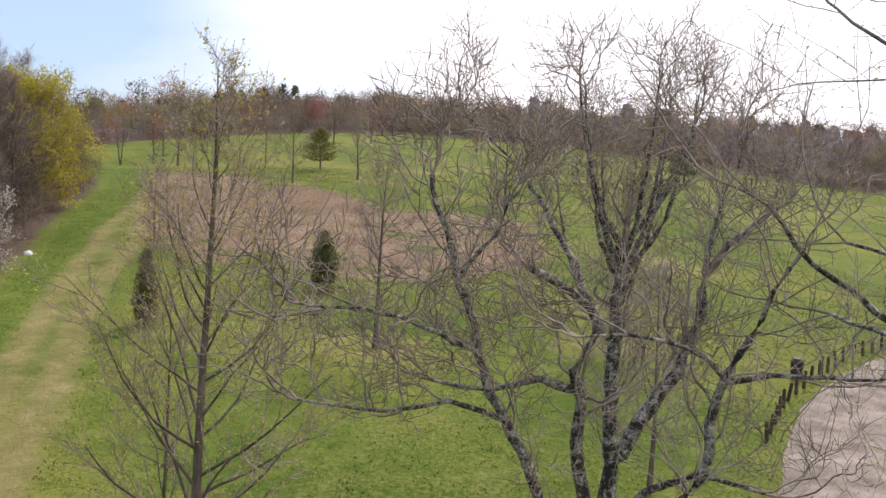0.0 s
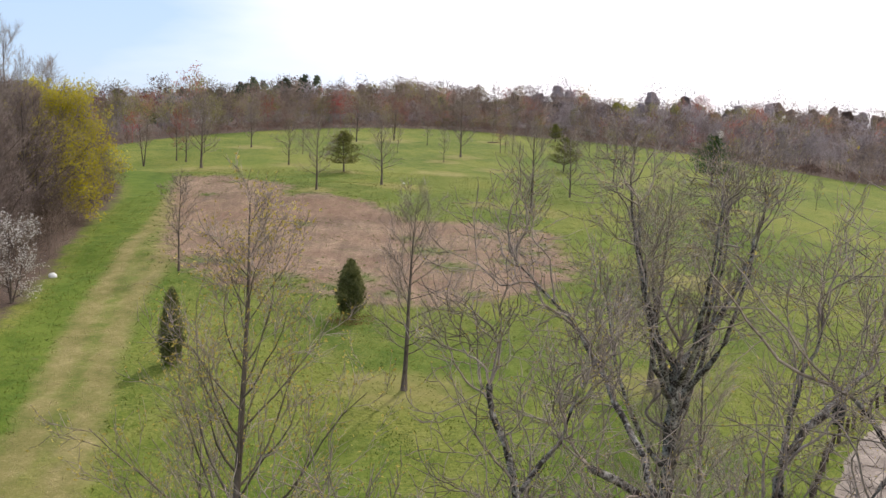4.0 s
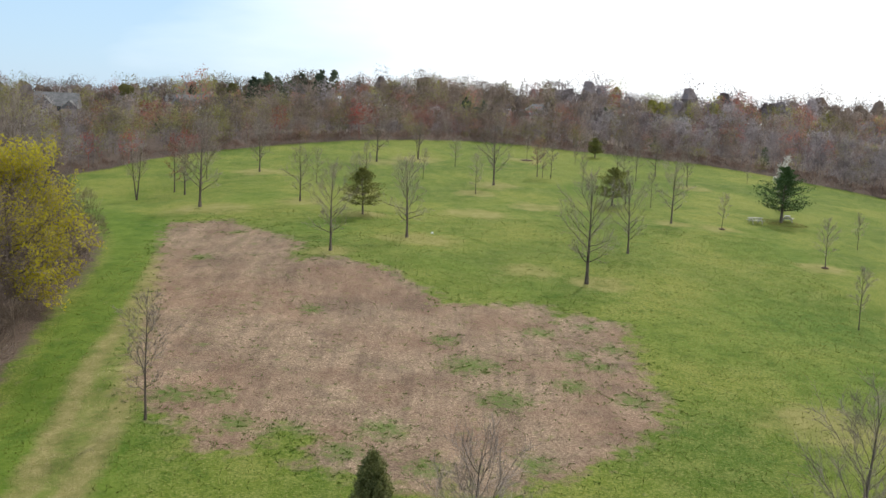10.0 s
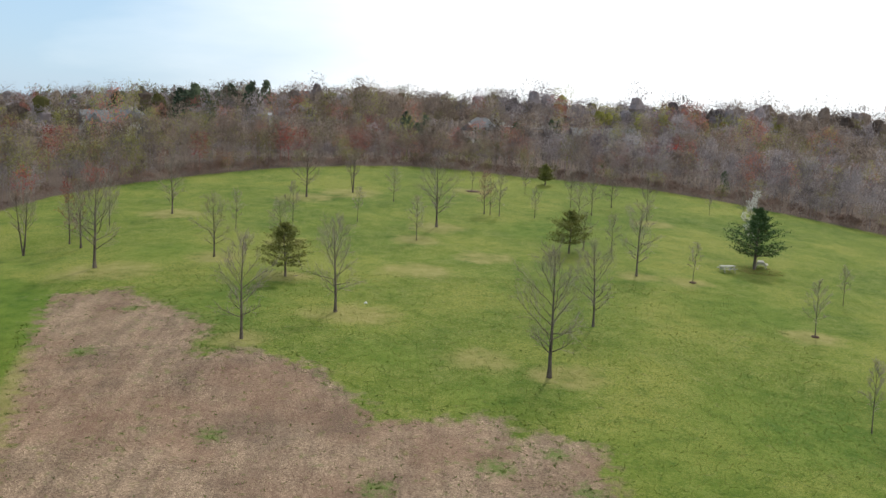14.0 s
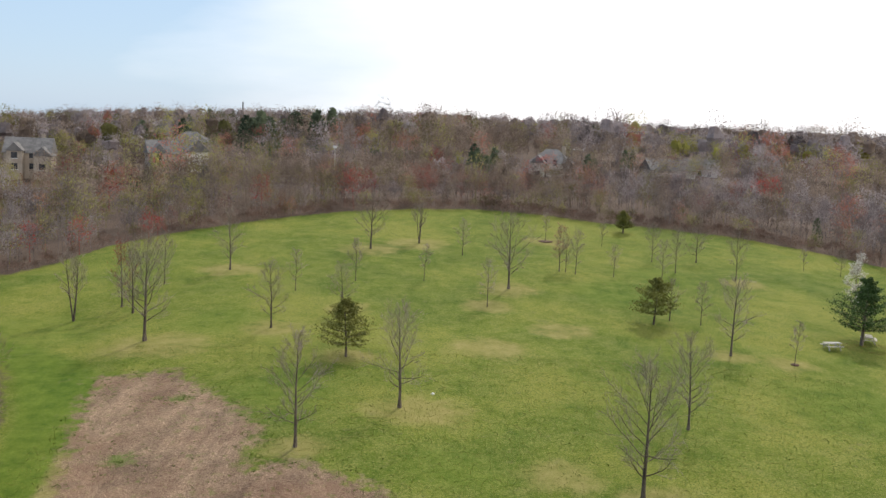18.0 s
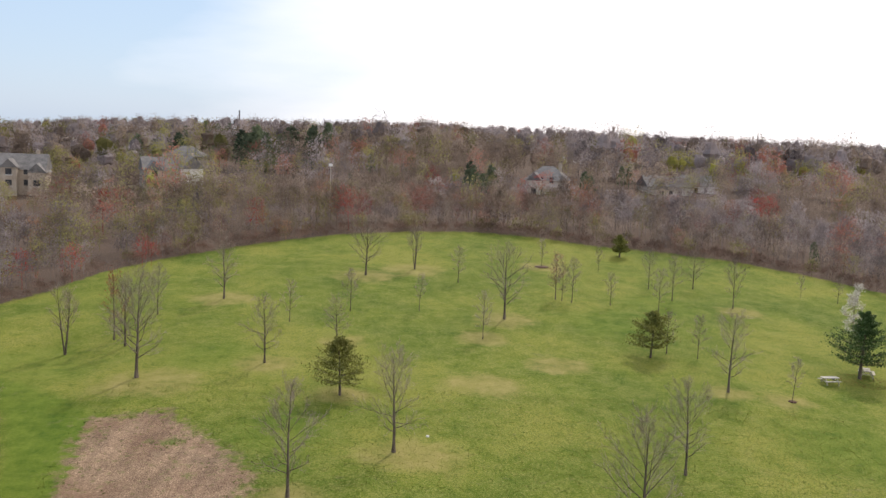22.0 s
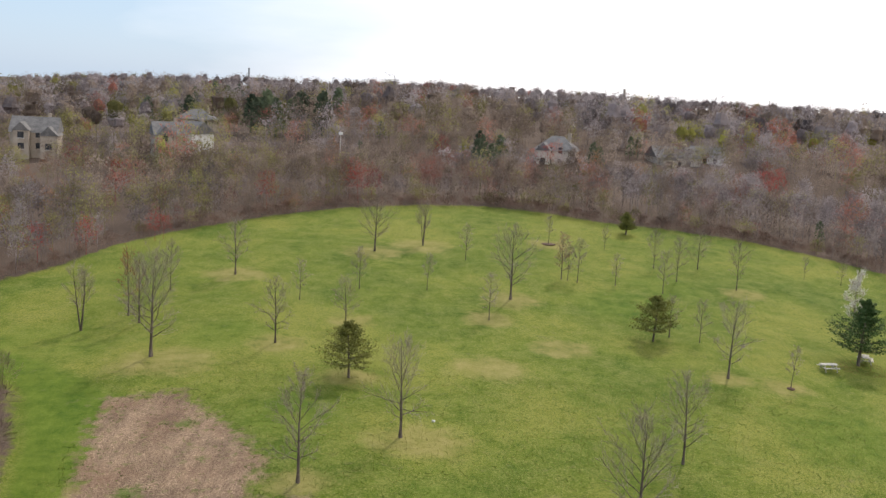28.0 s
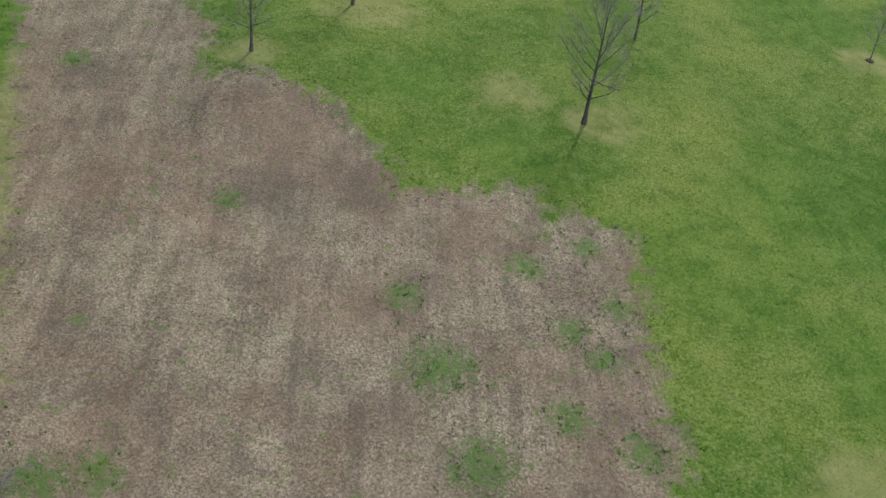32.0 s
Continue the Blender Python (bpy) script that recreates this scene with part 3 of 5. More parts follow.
def limbed_tree(name, seed, label, limbs, shoots, lengths=(0, 0, 1.0, 0.7, 0.45, 0.28), bud_share=0.4):
    """A tree with named crooked limbs, each set with forking side shoots."""
    rng = np.random.default_rng(seed)
    root = tagged(new(name), label, "tree")
    crown, tips = [], []
    for k, (r0, r1, places) in enumerate(limbs):
        line = bent(places, rng)
        radii = np.linspace(r0, r1, len(line)) * rng.uniform(0.9, 1.12, len(line))
        part("trunk" if k == 0 else "limb", lines_mesh("limb", [(line, radii, 8)], LICHEN), root)
        high = float(line[-1][2])
        if high < 6.5:
            continue
        long = float(np.linalg.norm(np.diff(line, axis=0), axis=1).sum())
        first = 0.62 if line[0][2] < 1 else 0.3
        n = max(4, round(shoots * long * (1 - first) * 1.4))
        lines = []
        for j in range(n + 3):
            u = 0.999 if j >= n else first + (0.99 - first) * (j + rng.random()) / n
            p, d = along(line, u)
            way = turned(rng, d, rng.uniform(0.1, 0.5) if j >= n else rng.uniform(0.55, 1.15)) + [0, 0, 0.25]
            fork_lines(rng, p, way / np.linalg.norm(way), 2, [q * rng.uniform(0.7, 1.25) for q in lengths], (0, 0, 2, 1, 1, 0), (0, 0, 2, 2, 2, 0), max(0.017, 0.34 * (r0 + (r1 - r0) * u)), 0.30, 0.07, 0.0068, lines)
        crown += [(q, r, 4 if level < 4 else 3) for level, q, r in lines]
        tips += [q for level, line_q, r in lines if level > 3 for q in line_q[1:]]
    part("crown", lines_mesh("crown", crown, NEAR_TWIG), root)
    tips = np.array(tips)
    pick = tips[rng.random(len(tips)) < bud_share]
    v, f = leaf_quads(rng, pick + rng.normal(0, 0.015, pick.shape), 0.016)
    part("foliage", mesh_from("foliage", v, f, BUD_TAN), root)
    return root


def part(name, me, parent, label=""):
    ob = new(name, me)
    ob.parent = parent
    if label:
        ob["label"] = label
    return ob


def lines_mesh(name, lines, mat, smooth_faces=True):
    v, f = joined([tube(p, r, s) for p, r, s in lines])
    return mesh_from(name, v, f, mat, smooth_faces)


def bare_tree(name, rng, high, thick, label, leaves=None, leaf_size=0.03, leaf_share=1.0, bark=None, twig_mat=None, split=False, group="", **form):
    root = tagged(new(name), label, "tree", group)
    trunk, limbs, thin, tips = grow(rng, high, thick, **form)
    part("trunk", lines_mesh("trunk", trunk if split else trunk + limbs, bark or BARK), root)
    if split:
        for line in limbs:
            part("limb", lines_mesh("limb", [line], bark or BARK), root)
    part("crown", lines_mesh("crown", thin, twig_mat or TWIG), root)
    if leaves:
        pick = tips[rng.random(len(tips)) < leaf_share]
        v, f = leaf_quads(rng, pick + rng.normal(0, 0.03, pick.shape), leaf_size)
        part("leaves", mesh_from("leaves", v, f, leaves), root)
    return root


def stand(root, x, y, turn=0.0, scale=1.0, lean=0.0):
    root.matrix_world = Matrix.LocRotScale((x, y, ground_z(x, y)), Euler((lean, 0, radians(turn))), (scale, scale, scale))
    root.scale = (scale, scale, scale)
    return root


def stand_copy(root, x, y, turn, scale, label=""):
    ob = copy_thing(root, pose(x, y, ground_z(x, y), 0, 0, turn))
    ob.scale = (scale, scale, scale)
    if label:
        ob["label"] = label
    return ob


def conifer(name, rng, high, wide, label, mat, whorls=9, per=7, base=0.2, tufts=9, round_top=0.6, size=0.16, trunk_r=0.11, cone=False):
    """A pine: trunk, level boughs in whorls and needle tufts on them."""
    root = tagged(new(name), label, "conifer tree")
    t = reach(rng, (0, 0, -0.1), (0, 0, 1), high, 8, 0.05, 0.02)
    boughs, places = [], []
    for i in range(whorls):
        u = base + (0.98 - base) * i / (whorls - 1)
        q = (u - base) / (1 - base)
        w = wide * 0.5 * ((1 - q) if cone else (1 - q ** 1.35) ** round_top * (0.8 + 0.2 * math.sin(4 * q + 0.9)))
        for j in range(per):
            az = j * 2 * math.pi / per + i * 1.1 + rng.uniform(-0.35, 0.35)
            p, _ = along(t, min(u + rng.uniform(-0.03, 0.03), 0.985))
            ln = max(0.25, w * rng.uniform(0.65, 1.15))
            line = reach(rng, p, (math.cos(az), math.sin(az), 0.15 + 0.5 * q), ln, 4, 0.06, 0.07)
            boughs.append((line, max(0.008, trunk_r * 0.3 * (1 - q * 0.7)) * np.linspace(1, 0.3, 5), 4))
            for k in range(tufts):
                c, d = along(line, min(0.99, 0.25 + 0.75 * (k + rng.uniform(0, 1)) / tufts))
                spread_r = 0.10 + 0.20 * ln
                n = 16
                places.append(c + rng.normal(0, 1, (n, 3)) * [spread_r * 0.5, spread_r * 0.5, 0.05 + 0.02 * ln])
    part("trunk", lines_mesh("trunk", [(t, trunk_r * np.linspace(1.2, 0.15, 9), 8)], BARK), root)
    part("branchwork", lines_mesh("branchwork", boughs, BARK), root)
    places = np.concatenate(places)
    v, f = leaf_quads(rng, places, size)
    part("needles", mesh_from("needles", v, f, mat), root)
    return root


def cedar(name, rng, high, wide, label):
    """A dense upright cedar, egg-shaped with a pointed top and a ragged skin of sprays."""
    root = tagged(new(name), label, "conifer tree")
    t = reach(rng, (0, 0, -0.1), (0, 0, 1), high * 0.97, 6, 0.05, 0.02)
    part("trunk", lines_mesh("trunk", [(t, 0.09 * np.linspace(1.2, 0.12, 7), 8)], BARK), root)
    sprays, places = [], []
    for i in range(330):
        u = rng.uniform(0.03, 0.99)
        w = wide * 0.5 * min(1.0, (u / 0.16) ** 0.5 + 0.25) * (1 - u ** 1.5) ** 0.85 * rng.uniform(0.62, 1.2)
        az = rng.uniform(0, 6.283)
        p, _ = along(t, min(u * 0.93, 0.97))
        line = reach(rng, p, (math.cos(az), math.sin(az), 0.75), w * 1.15 + 0.08, 3, 0.15, 0.08)
        sprays.append((line, 0.012 * np.linspace(1, 0.3, 4), 3))
        for k in range(7):
            c, _ = along(line, min(0.99, 0.45 + 0.55 * (k + rng.uniform(0, 1)) / 7))
            places.append(c + rng.normal(0, 1, (14, 3)) * [0.07, 0.07, 0.11])
    part("branchwork", lines_mesh("branchwork", sprays, BARK), root)
    v, f = leaf_quads(rng, np.concatenate(places), 0.055)
    part("foliage", mesh_from("foliage", v, f, CEDAR), root)
    return root


# ---- trees of the meadow ----
rng = np.random.default_rng(11)
KINDS = {}
for key, form in {
    "oval": dict(high=8.5, thick=0.13, base=0.19, spread=0.37, crook=0.09, limbs=26, branches=8, twigs=9, steep=(0.74, 0.30), twig_len=0.46, fine=0.0075, lift=0.055, limb_r=0.40),
    "wide": dict(high=8.5, thick=0.155, base=0.20, spread=0.47, crook=0.09, limbs=25, branches=9, twigs=9, steep=(0.76, 0.24), twig_len=0.50, fine=0.0075, lift=0.06, limb_r=0.40),
    "slim": dict(high=6.0, thick=0.065, base=0.24, spread=0.30, crook=0.08, limbs=20, branches=6, twigs=8, steep=(0.66, 0.28), twig_len=0.38, fine=0.0075, lift=0.055, limb_r=0.42),
    "vase": dict(high=8.0, thick=0.11, base=0.33, spread=0.32, crook=0.08, limbs=20, branches=7, twigs=8, steep=(0.50, 0.25), lift=0.06, twig_len=0.44, fine=0.0075, stems=[((0.16, 0.05, 1), 1.0), ((-0.17, 0.06, 1), 0.95), ((0.02, -0.2, 1), 0.88)]),
    "young": dict(high=4.5, thick=0.042, base=0.30, spread=0.28, crook=0.08, limbs=15, branches=5, twigs=8, steep=(0.55, 0.25), twig_len=0.30, fine=0.0075, lift=0.055),
}.items():
    KINDS[key] = form
LABELS = {"oval": "bare young oak with an oval crown standing in grass", "wide": "bare tree with wide spreading limbs standing in grass",
          "slim": "slim bare sapling tree standing in grass", "vase": "bare tree with several upright stems in grass", "young": "thin bare young tree in a mulched spot of grass"}
# kind, x, y, height
# heights are of the stem; the limbs at the top reach a little higher
MEADOW = [("vase", -38.3, 97.3, 8.0), ("oval", -32.4, 98.8, 8.0), ("wide", -27.7, 87.6, 10.5), ("slim", -32, 109.5, 6.5), ("oval", -25.7, 116.7, 8.2),
          ("oval", -16.2, 92.3, 7.2), ("slim", -15.9, 106.9, 5.2), ("oval", -9.6, 99.1, 5.6), ("slim", -9.3, 112.3, 5.6), ("wide", -8.8, 130.5, 8.0),
          ("vase", -2, 134.9, 6.8), ("young", -0.9, 113.2, 5.0), ("slim", 4.2, 128.2, 5.4), ("slim", 6.5, 103, 5.8), ("wide", 9.5, 111.3, 9.2),
          ("young", 17.1, 140.2, 4.8), ("slim", 17.8, 121.4, 5.2), ("slim", 19, 120.7, 6.2), ("young", 25.6, 139.4, 4.0), ("slim", 24.1, 120.7, 4.6),
          ("slim", 31.4, 131, 6.0), ("slim", 30.1, 119, 6.0), ("slim", 33.4, 125.3, 6.6), ("oval", 38.3, 133, 6.0), ("slim", 41.3, 123.8, 7.2),
          ("slim", 30.3, 100.7, 5.2), ("oval", 30.6, 90.4, 8.5), ("young", 36.6, 89, 4.8), ("young", 54.4, 134, 3.6), ("slim", 59.4, 132.8, 4.2),
          ("young", 51.5, 84, 4.6), ("slim", 42.4, 71.3, 5.6), ("young", 56, 80, 4.6), ("wide", -2.1, 70.5, 8.3), ("oval", -9.1, 61.5, 8.7), ("wide", 14.6, 56.7, 9.8),
          ("oval", 20.9, 69.5, 8.0), ("young", 36.8, 50.3, 5.8), ("oval", 27, 101.5, 5.0), ("slim", -14.9, 22.1, 7.4)]
protos = {k: [] for k in KINDS}
for n, (kind, x, y, high) in enumerate(MEADOW):
    form = dict(KINDS[kind])
    tall, thick = form.pop("high"), form.pop("thick")
    if len(protos[kind]) < 4:
        root = bare_tree("bare_tree", rng, tall, thick, LABELS[kind], group="bare trees on the meadow", **form)
        protos[kind].append(root)
        stand(root, x, y, rng.uniform(0, 360), 0.92 * high / tall)
    else:
        stand_copy(protos[kind][n % 4], x, y, rng.uniform(0, 360), 0.92 * high / tall)
# a red-budding maple and two with faint orange buds
stand(bare_tree("red_maple", rng, 6.0, 0.08, "slender maple with red spring buds on the meadow", leaves=BUD_RED, leaf_size=0.06, limbs=18, branches=5, twigs=5, spread=0.24), -34.5, 101.5, 0, 1.25)
stand(bare_tree("orange_maple", rng, 5.4, 0.07, "small maple with pale orange spring buds", leaves=BUD_ORANGE, leaf_size=0.055, limbs=18, branches=6, twigs=6, spread=0.27), 17.0, 121.8, 0, 1.1)

# large trees by the start of the way
stand(bare_tree("budding_maple", rng, 12.6, 0.14, "tall young maple with yellow-orange buds and forked limbs", leaves=BUD_TAN, leaf_size=0.034, split=True, twig_mat=NEAR_TWIG,
                base=0.22, spread=0.26, limbs=42, branches=8, twigs=5, subs=1, steep=(0.66, 0.28), lift=0.11, twig_len=0.45, fine=0.0055, crook=0.12, bends=6, limb_r=0.40, belly=0.30), -1.65, -29.5, 40, 1.01)
stand(bare_tree("budding_maple", rng, 8.0, 0.07, "slim maple sapling with yellow buds beside a taller one", leaves=BUD_TAN, leaf_size=0.030, leaf_share=0.8, split=True, twig_mat=NEAR_TWIG,
                base=0.4, spread=0.22, limbs=16, branches=5, twigs=6, steep=(0.55, 0.25), lift=0.12, twig_len=0.5, fine=0.006), -2.6, -27.6, 0, 1.0)
stand(bare_tree("bare_oak", rng, 9.2, 0.13, "bare oak with a straight trunk and ascending limbs", split=True, base=0.20, spread=0.36, limbs=34, branches=9, twigs=9,
                steep=(0.86, 0.22), lift=0.12, twig_len=0.55, fine=0.0055, crook=0.12, bends=6, limb_r=0.34, twig_mat=NEAR_TWIG), 1.5, -1.0, 0, 1.0)
stand(bare_tree("bare_oak", rng, 10.6, 0.15, "tall bare oak with level lower limbs and narrow top", split=True, base=0.16, spread=0.33, limbs=40, branches=9, twigs=9,
                steep=(0.92, 0.22), lift=0.10, twig_len=0.55, fine=0.0055, crook=0.12, bends=6, limb_r=0.32, twig_mat=NEAR_TWIG), 14.1, 1.3, 120, 1.0)
OLD = [  # radius at the foot and at the end, then places along the limb
    (0.21, 0.16, [(0, 0, -0.15), (0.03, 0.05, 2.2), (-0.05, 0.0, 4.4), (0.0, 0.0, 6.3)]),
    (0.105, 0.05, [(-0.05, -0.05, 6.2), (-0.36, -0.15, 7.2), (-0.39, -0.2, 8.2), (-0.5, -0.2, 8.6), (-0.15, -0.1, 9.2), (-0.55, 0.0, 9.7), (-1.2, 0.0, 10.0)]),
    (0.065, 0.02, [(-0.42, -0.22, 8.3), (-1.0, -0.35, 8.48), (-1.7, -0.45, 8.38), (-2.5, -0.4, 8.45)]),
    (0.13, 0.03, [(0.0, 0.0, 6.25), (0.25, 0.0, 7.35), (0.7, 0.1, 8.05), (1.1, 0.3, 8.55), (1.48, 0.6, 9.3), (1.6, 0.8, 9.9), (2.2, 1.0, 10.5), (3.2, 1.7, 11.0)]),
    (0.05, 0.015, [(1.6, 0.8, 9.9), (1.75, 0.9, 10.8), (2.1, 1.0, 11.7)]),
    (0.06, 0.015, [(-0.2, 0.0, 9.3), (-0.5, 1.2, 10.3), (-1.1, 2.6, 11.4), (-1.9, 3.2, 12.2)]),
]
OLD_LOW = [
    (0.10, 0.035, [(0.1, -0.2, 6.1), (0.75, -0.5, 6.6), (1.22, -0.7, 7.2), (1.3, -0.7, 8.0), (1.48, -0.7, 8.7), (1.85, -0.8, 9.5), (2.2, -0.8, 10.2)]),
    (0.045, 0.015, [(1.46, -0.7, 8.6), (2.4, -0.9, 8.8), (3.0, -1.1, 8.72), (3.8, -1.2, 8.9)]),
    (0.045, 0.015, [(1.47, -0.7, 8.65), (0.85, -0.8, 9.1), (0.1, -0.9, 9.25), (-0.6, -0.9, 9.2)]),
    (0.075, 0.02, [(0.15, -0.25, 6.4), (0.85, -0.5, 7.15), (1.5, -0.6, 7.25), (2.2, -0.7, 7.05)]),
]
stand(limbed_tree("old_bare_tree", 31, "old bare tree with crooked lichen-spotted stems", OLD + OLD_LOW, 2.1, (0, 0, 0.9, 0.62, 0.42, 0.28)), 5.1, -34.2, 0, 1.0)
fan_rng = np.random.default_rng(77)
FAN = [(0.20, 0.13, [(0, 0, -0.15), (0.05, 0.0, 3.0), (-0.08, 0.0, 6.5), (0.0, 0.0, 9.6)])]
for k in range(10):
    turn, out, rise = k * 2.4 + fan_rng.uniform(-0.3, 0.3), fan_rng.uniform(0.9, 2.2), fan_rng.uniform(2.9, 3.9)
    foot = 9.5 - 0.22 * k * fan_rng.uniform(0.6, 1.2)
    c, q = math.cos(turn), math.sin(turn)
    FAN.append((0.085 - 0.003 * k, 0.018, [(0, 0, foot), (out * 0.45 * c, out * 0.45 * q, foot + rise * 0.25), (out * 0.8 * c, out * 0.8 * q, foot + rise * 0.6), (out * c, out * q, foot + rise)]))
stand(limbed_tree("fan_crowned_tree", 78, "bare tree with a straight stem and fan of upright limbs", FAN, 1.25, (0, 0, 0.75, 0.55, 0.4, 0.26)), 6.9, -27.6, 0, 1.0)
LEANING = [
    (0.13, 0.035, [(0, 0, -0.15), (-0.4, 0, 3.6), (-1.17, 0, 7.2), (-1.85, 0.05, 8.5), (-2.0, 0, 9.0), (-2.2, 0, 9.64), (-2.36, 0.1, 10.2), (-2.62, 0.2, 10.9), (-2.7, 0.2, 11.3)]),
    (0.04, 0.015, [(-2.0, 0, 9.0), (-2.6, -0.6, 9.35), (-3.3, -1.3, 9.7), (-4.2, -1.7, 9.85)]),
    (0.04, 0.015, [(-1.6, 0.05, 8.1), (-2.4, -0.3, 8.4), (-3.2, -0.4, 8.3), (-4.3, -0.5, 8.45)]),
    (0.035, 0.015, [(-2.3, 0.1, 10.0), (-1.8, 0.4, 10.6), (-1.5, 0.5, 11.3)]),
]
stand(limbed_tree("leaning_tree", 55, "slender bare tree leaning over the grass", LEANING, 2.3, (0, 0, 0.7, 0.55, 0.38, 0.26)), 5.2, -35.1, 0, 1.0)
stand(forked_tree("old_bare_tree", np.random.default_rng(47), "large bare tree with drooping branch ends beside the road", (7.6, 3.4, 2.6, 1.8, 1.1, 0.5), [((0.03, 0.0, 1), 1.0)], 0.2,
                  crook=0.2, lift=0.02, forks=(3, 2, 2, 2, 1), sides=(2, 3, 2, 2, 3)), 8.2, -37.6, 70, 1.0)
for x, y, h in ((10.8, -17.5, 7.2), (8.8, -19.6, 6.8)):
    stand(bare_tree("bare_tree", rng, h, 0.10, "bare young tree with many fine upright branches", split=True, base=0.25, spread=0.27, limbs=22, branches=8, twigs=8,
                    steep=(0.7, 0.25), lift=0.12, twig_len=0.6, fine=0.006), x, y, rng.uniform(0, 360), 1.0)
stand(bare_tree("red_maple", rng, 5.0, 0.06, "small maple with orange-red buds beside the road", leaves=BUD_RED, leaf_size=0.07, limbs=18, branches=6, twigs=6, spread=0.28), 29.5, -3.5, 0, 1.0)

# conifers of the meadow
stand(conifer("pine_tree", rng, 5.3, 6.2, "small olive-green pine with layered boughs", NEEDLE_PINE, whorls=8, per=7, base=0.24, size=0.09, round_top=0.42), -7.6, 82.8, 0, 1.0)
stand(conifer("pine_tree", rng, 5.0, 6.4, "broad olive-green pine on a short trunk", NEEDLE_PINE, whorls=6, per=8, base=0.26, size=0.10, round_top=0.38), 24.8, 99.7, 60, 1.0)
stand(conifer("pine_tree", rng, 7.4, 7.8, "large dark green pine beside the picnic tables", NEEDLE, whorls=8, per=8, base=0.24, size=0.12, trunk_r=0.17, round_top=0.55), 47.4, 98.3, 20, 1.0)
stand(conifer("pine_tree", rng, 3.6, 3.6, "small olive pine near the wood's edge", NEEDLE_PINE, whorls=6, per=7, base=0.26, size=0.11, round_top=0.45), 30.9, 150.5, 0, 1.0)
stand(cedar("cedar", rng, 3.9, 2.3, "dense dark green upright cedar with rusty skirt"), -1.9, 11.1, 0, 1.0)
stand(cedar("cedar", rng, 4.1, 1.5, "narrow dark green cedar beside the grass track"), -10.2, 1.2, 0, 1.0)
stand(bare_tree("blossom_tree", rng, 6.5, 0.07, "young tree in white blossom behind the pine", leaves=BLOSSOM, leaf_size=0.085, limbs=24, branches=6, twigs=7, spread=0.19, base=0.12), 52.4, 112.0, 0, 1.12)


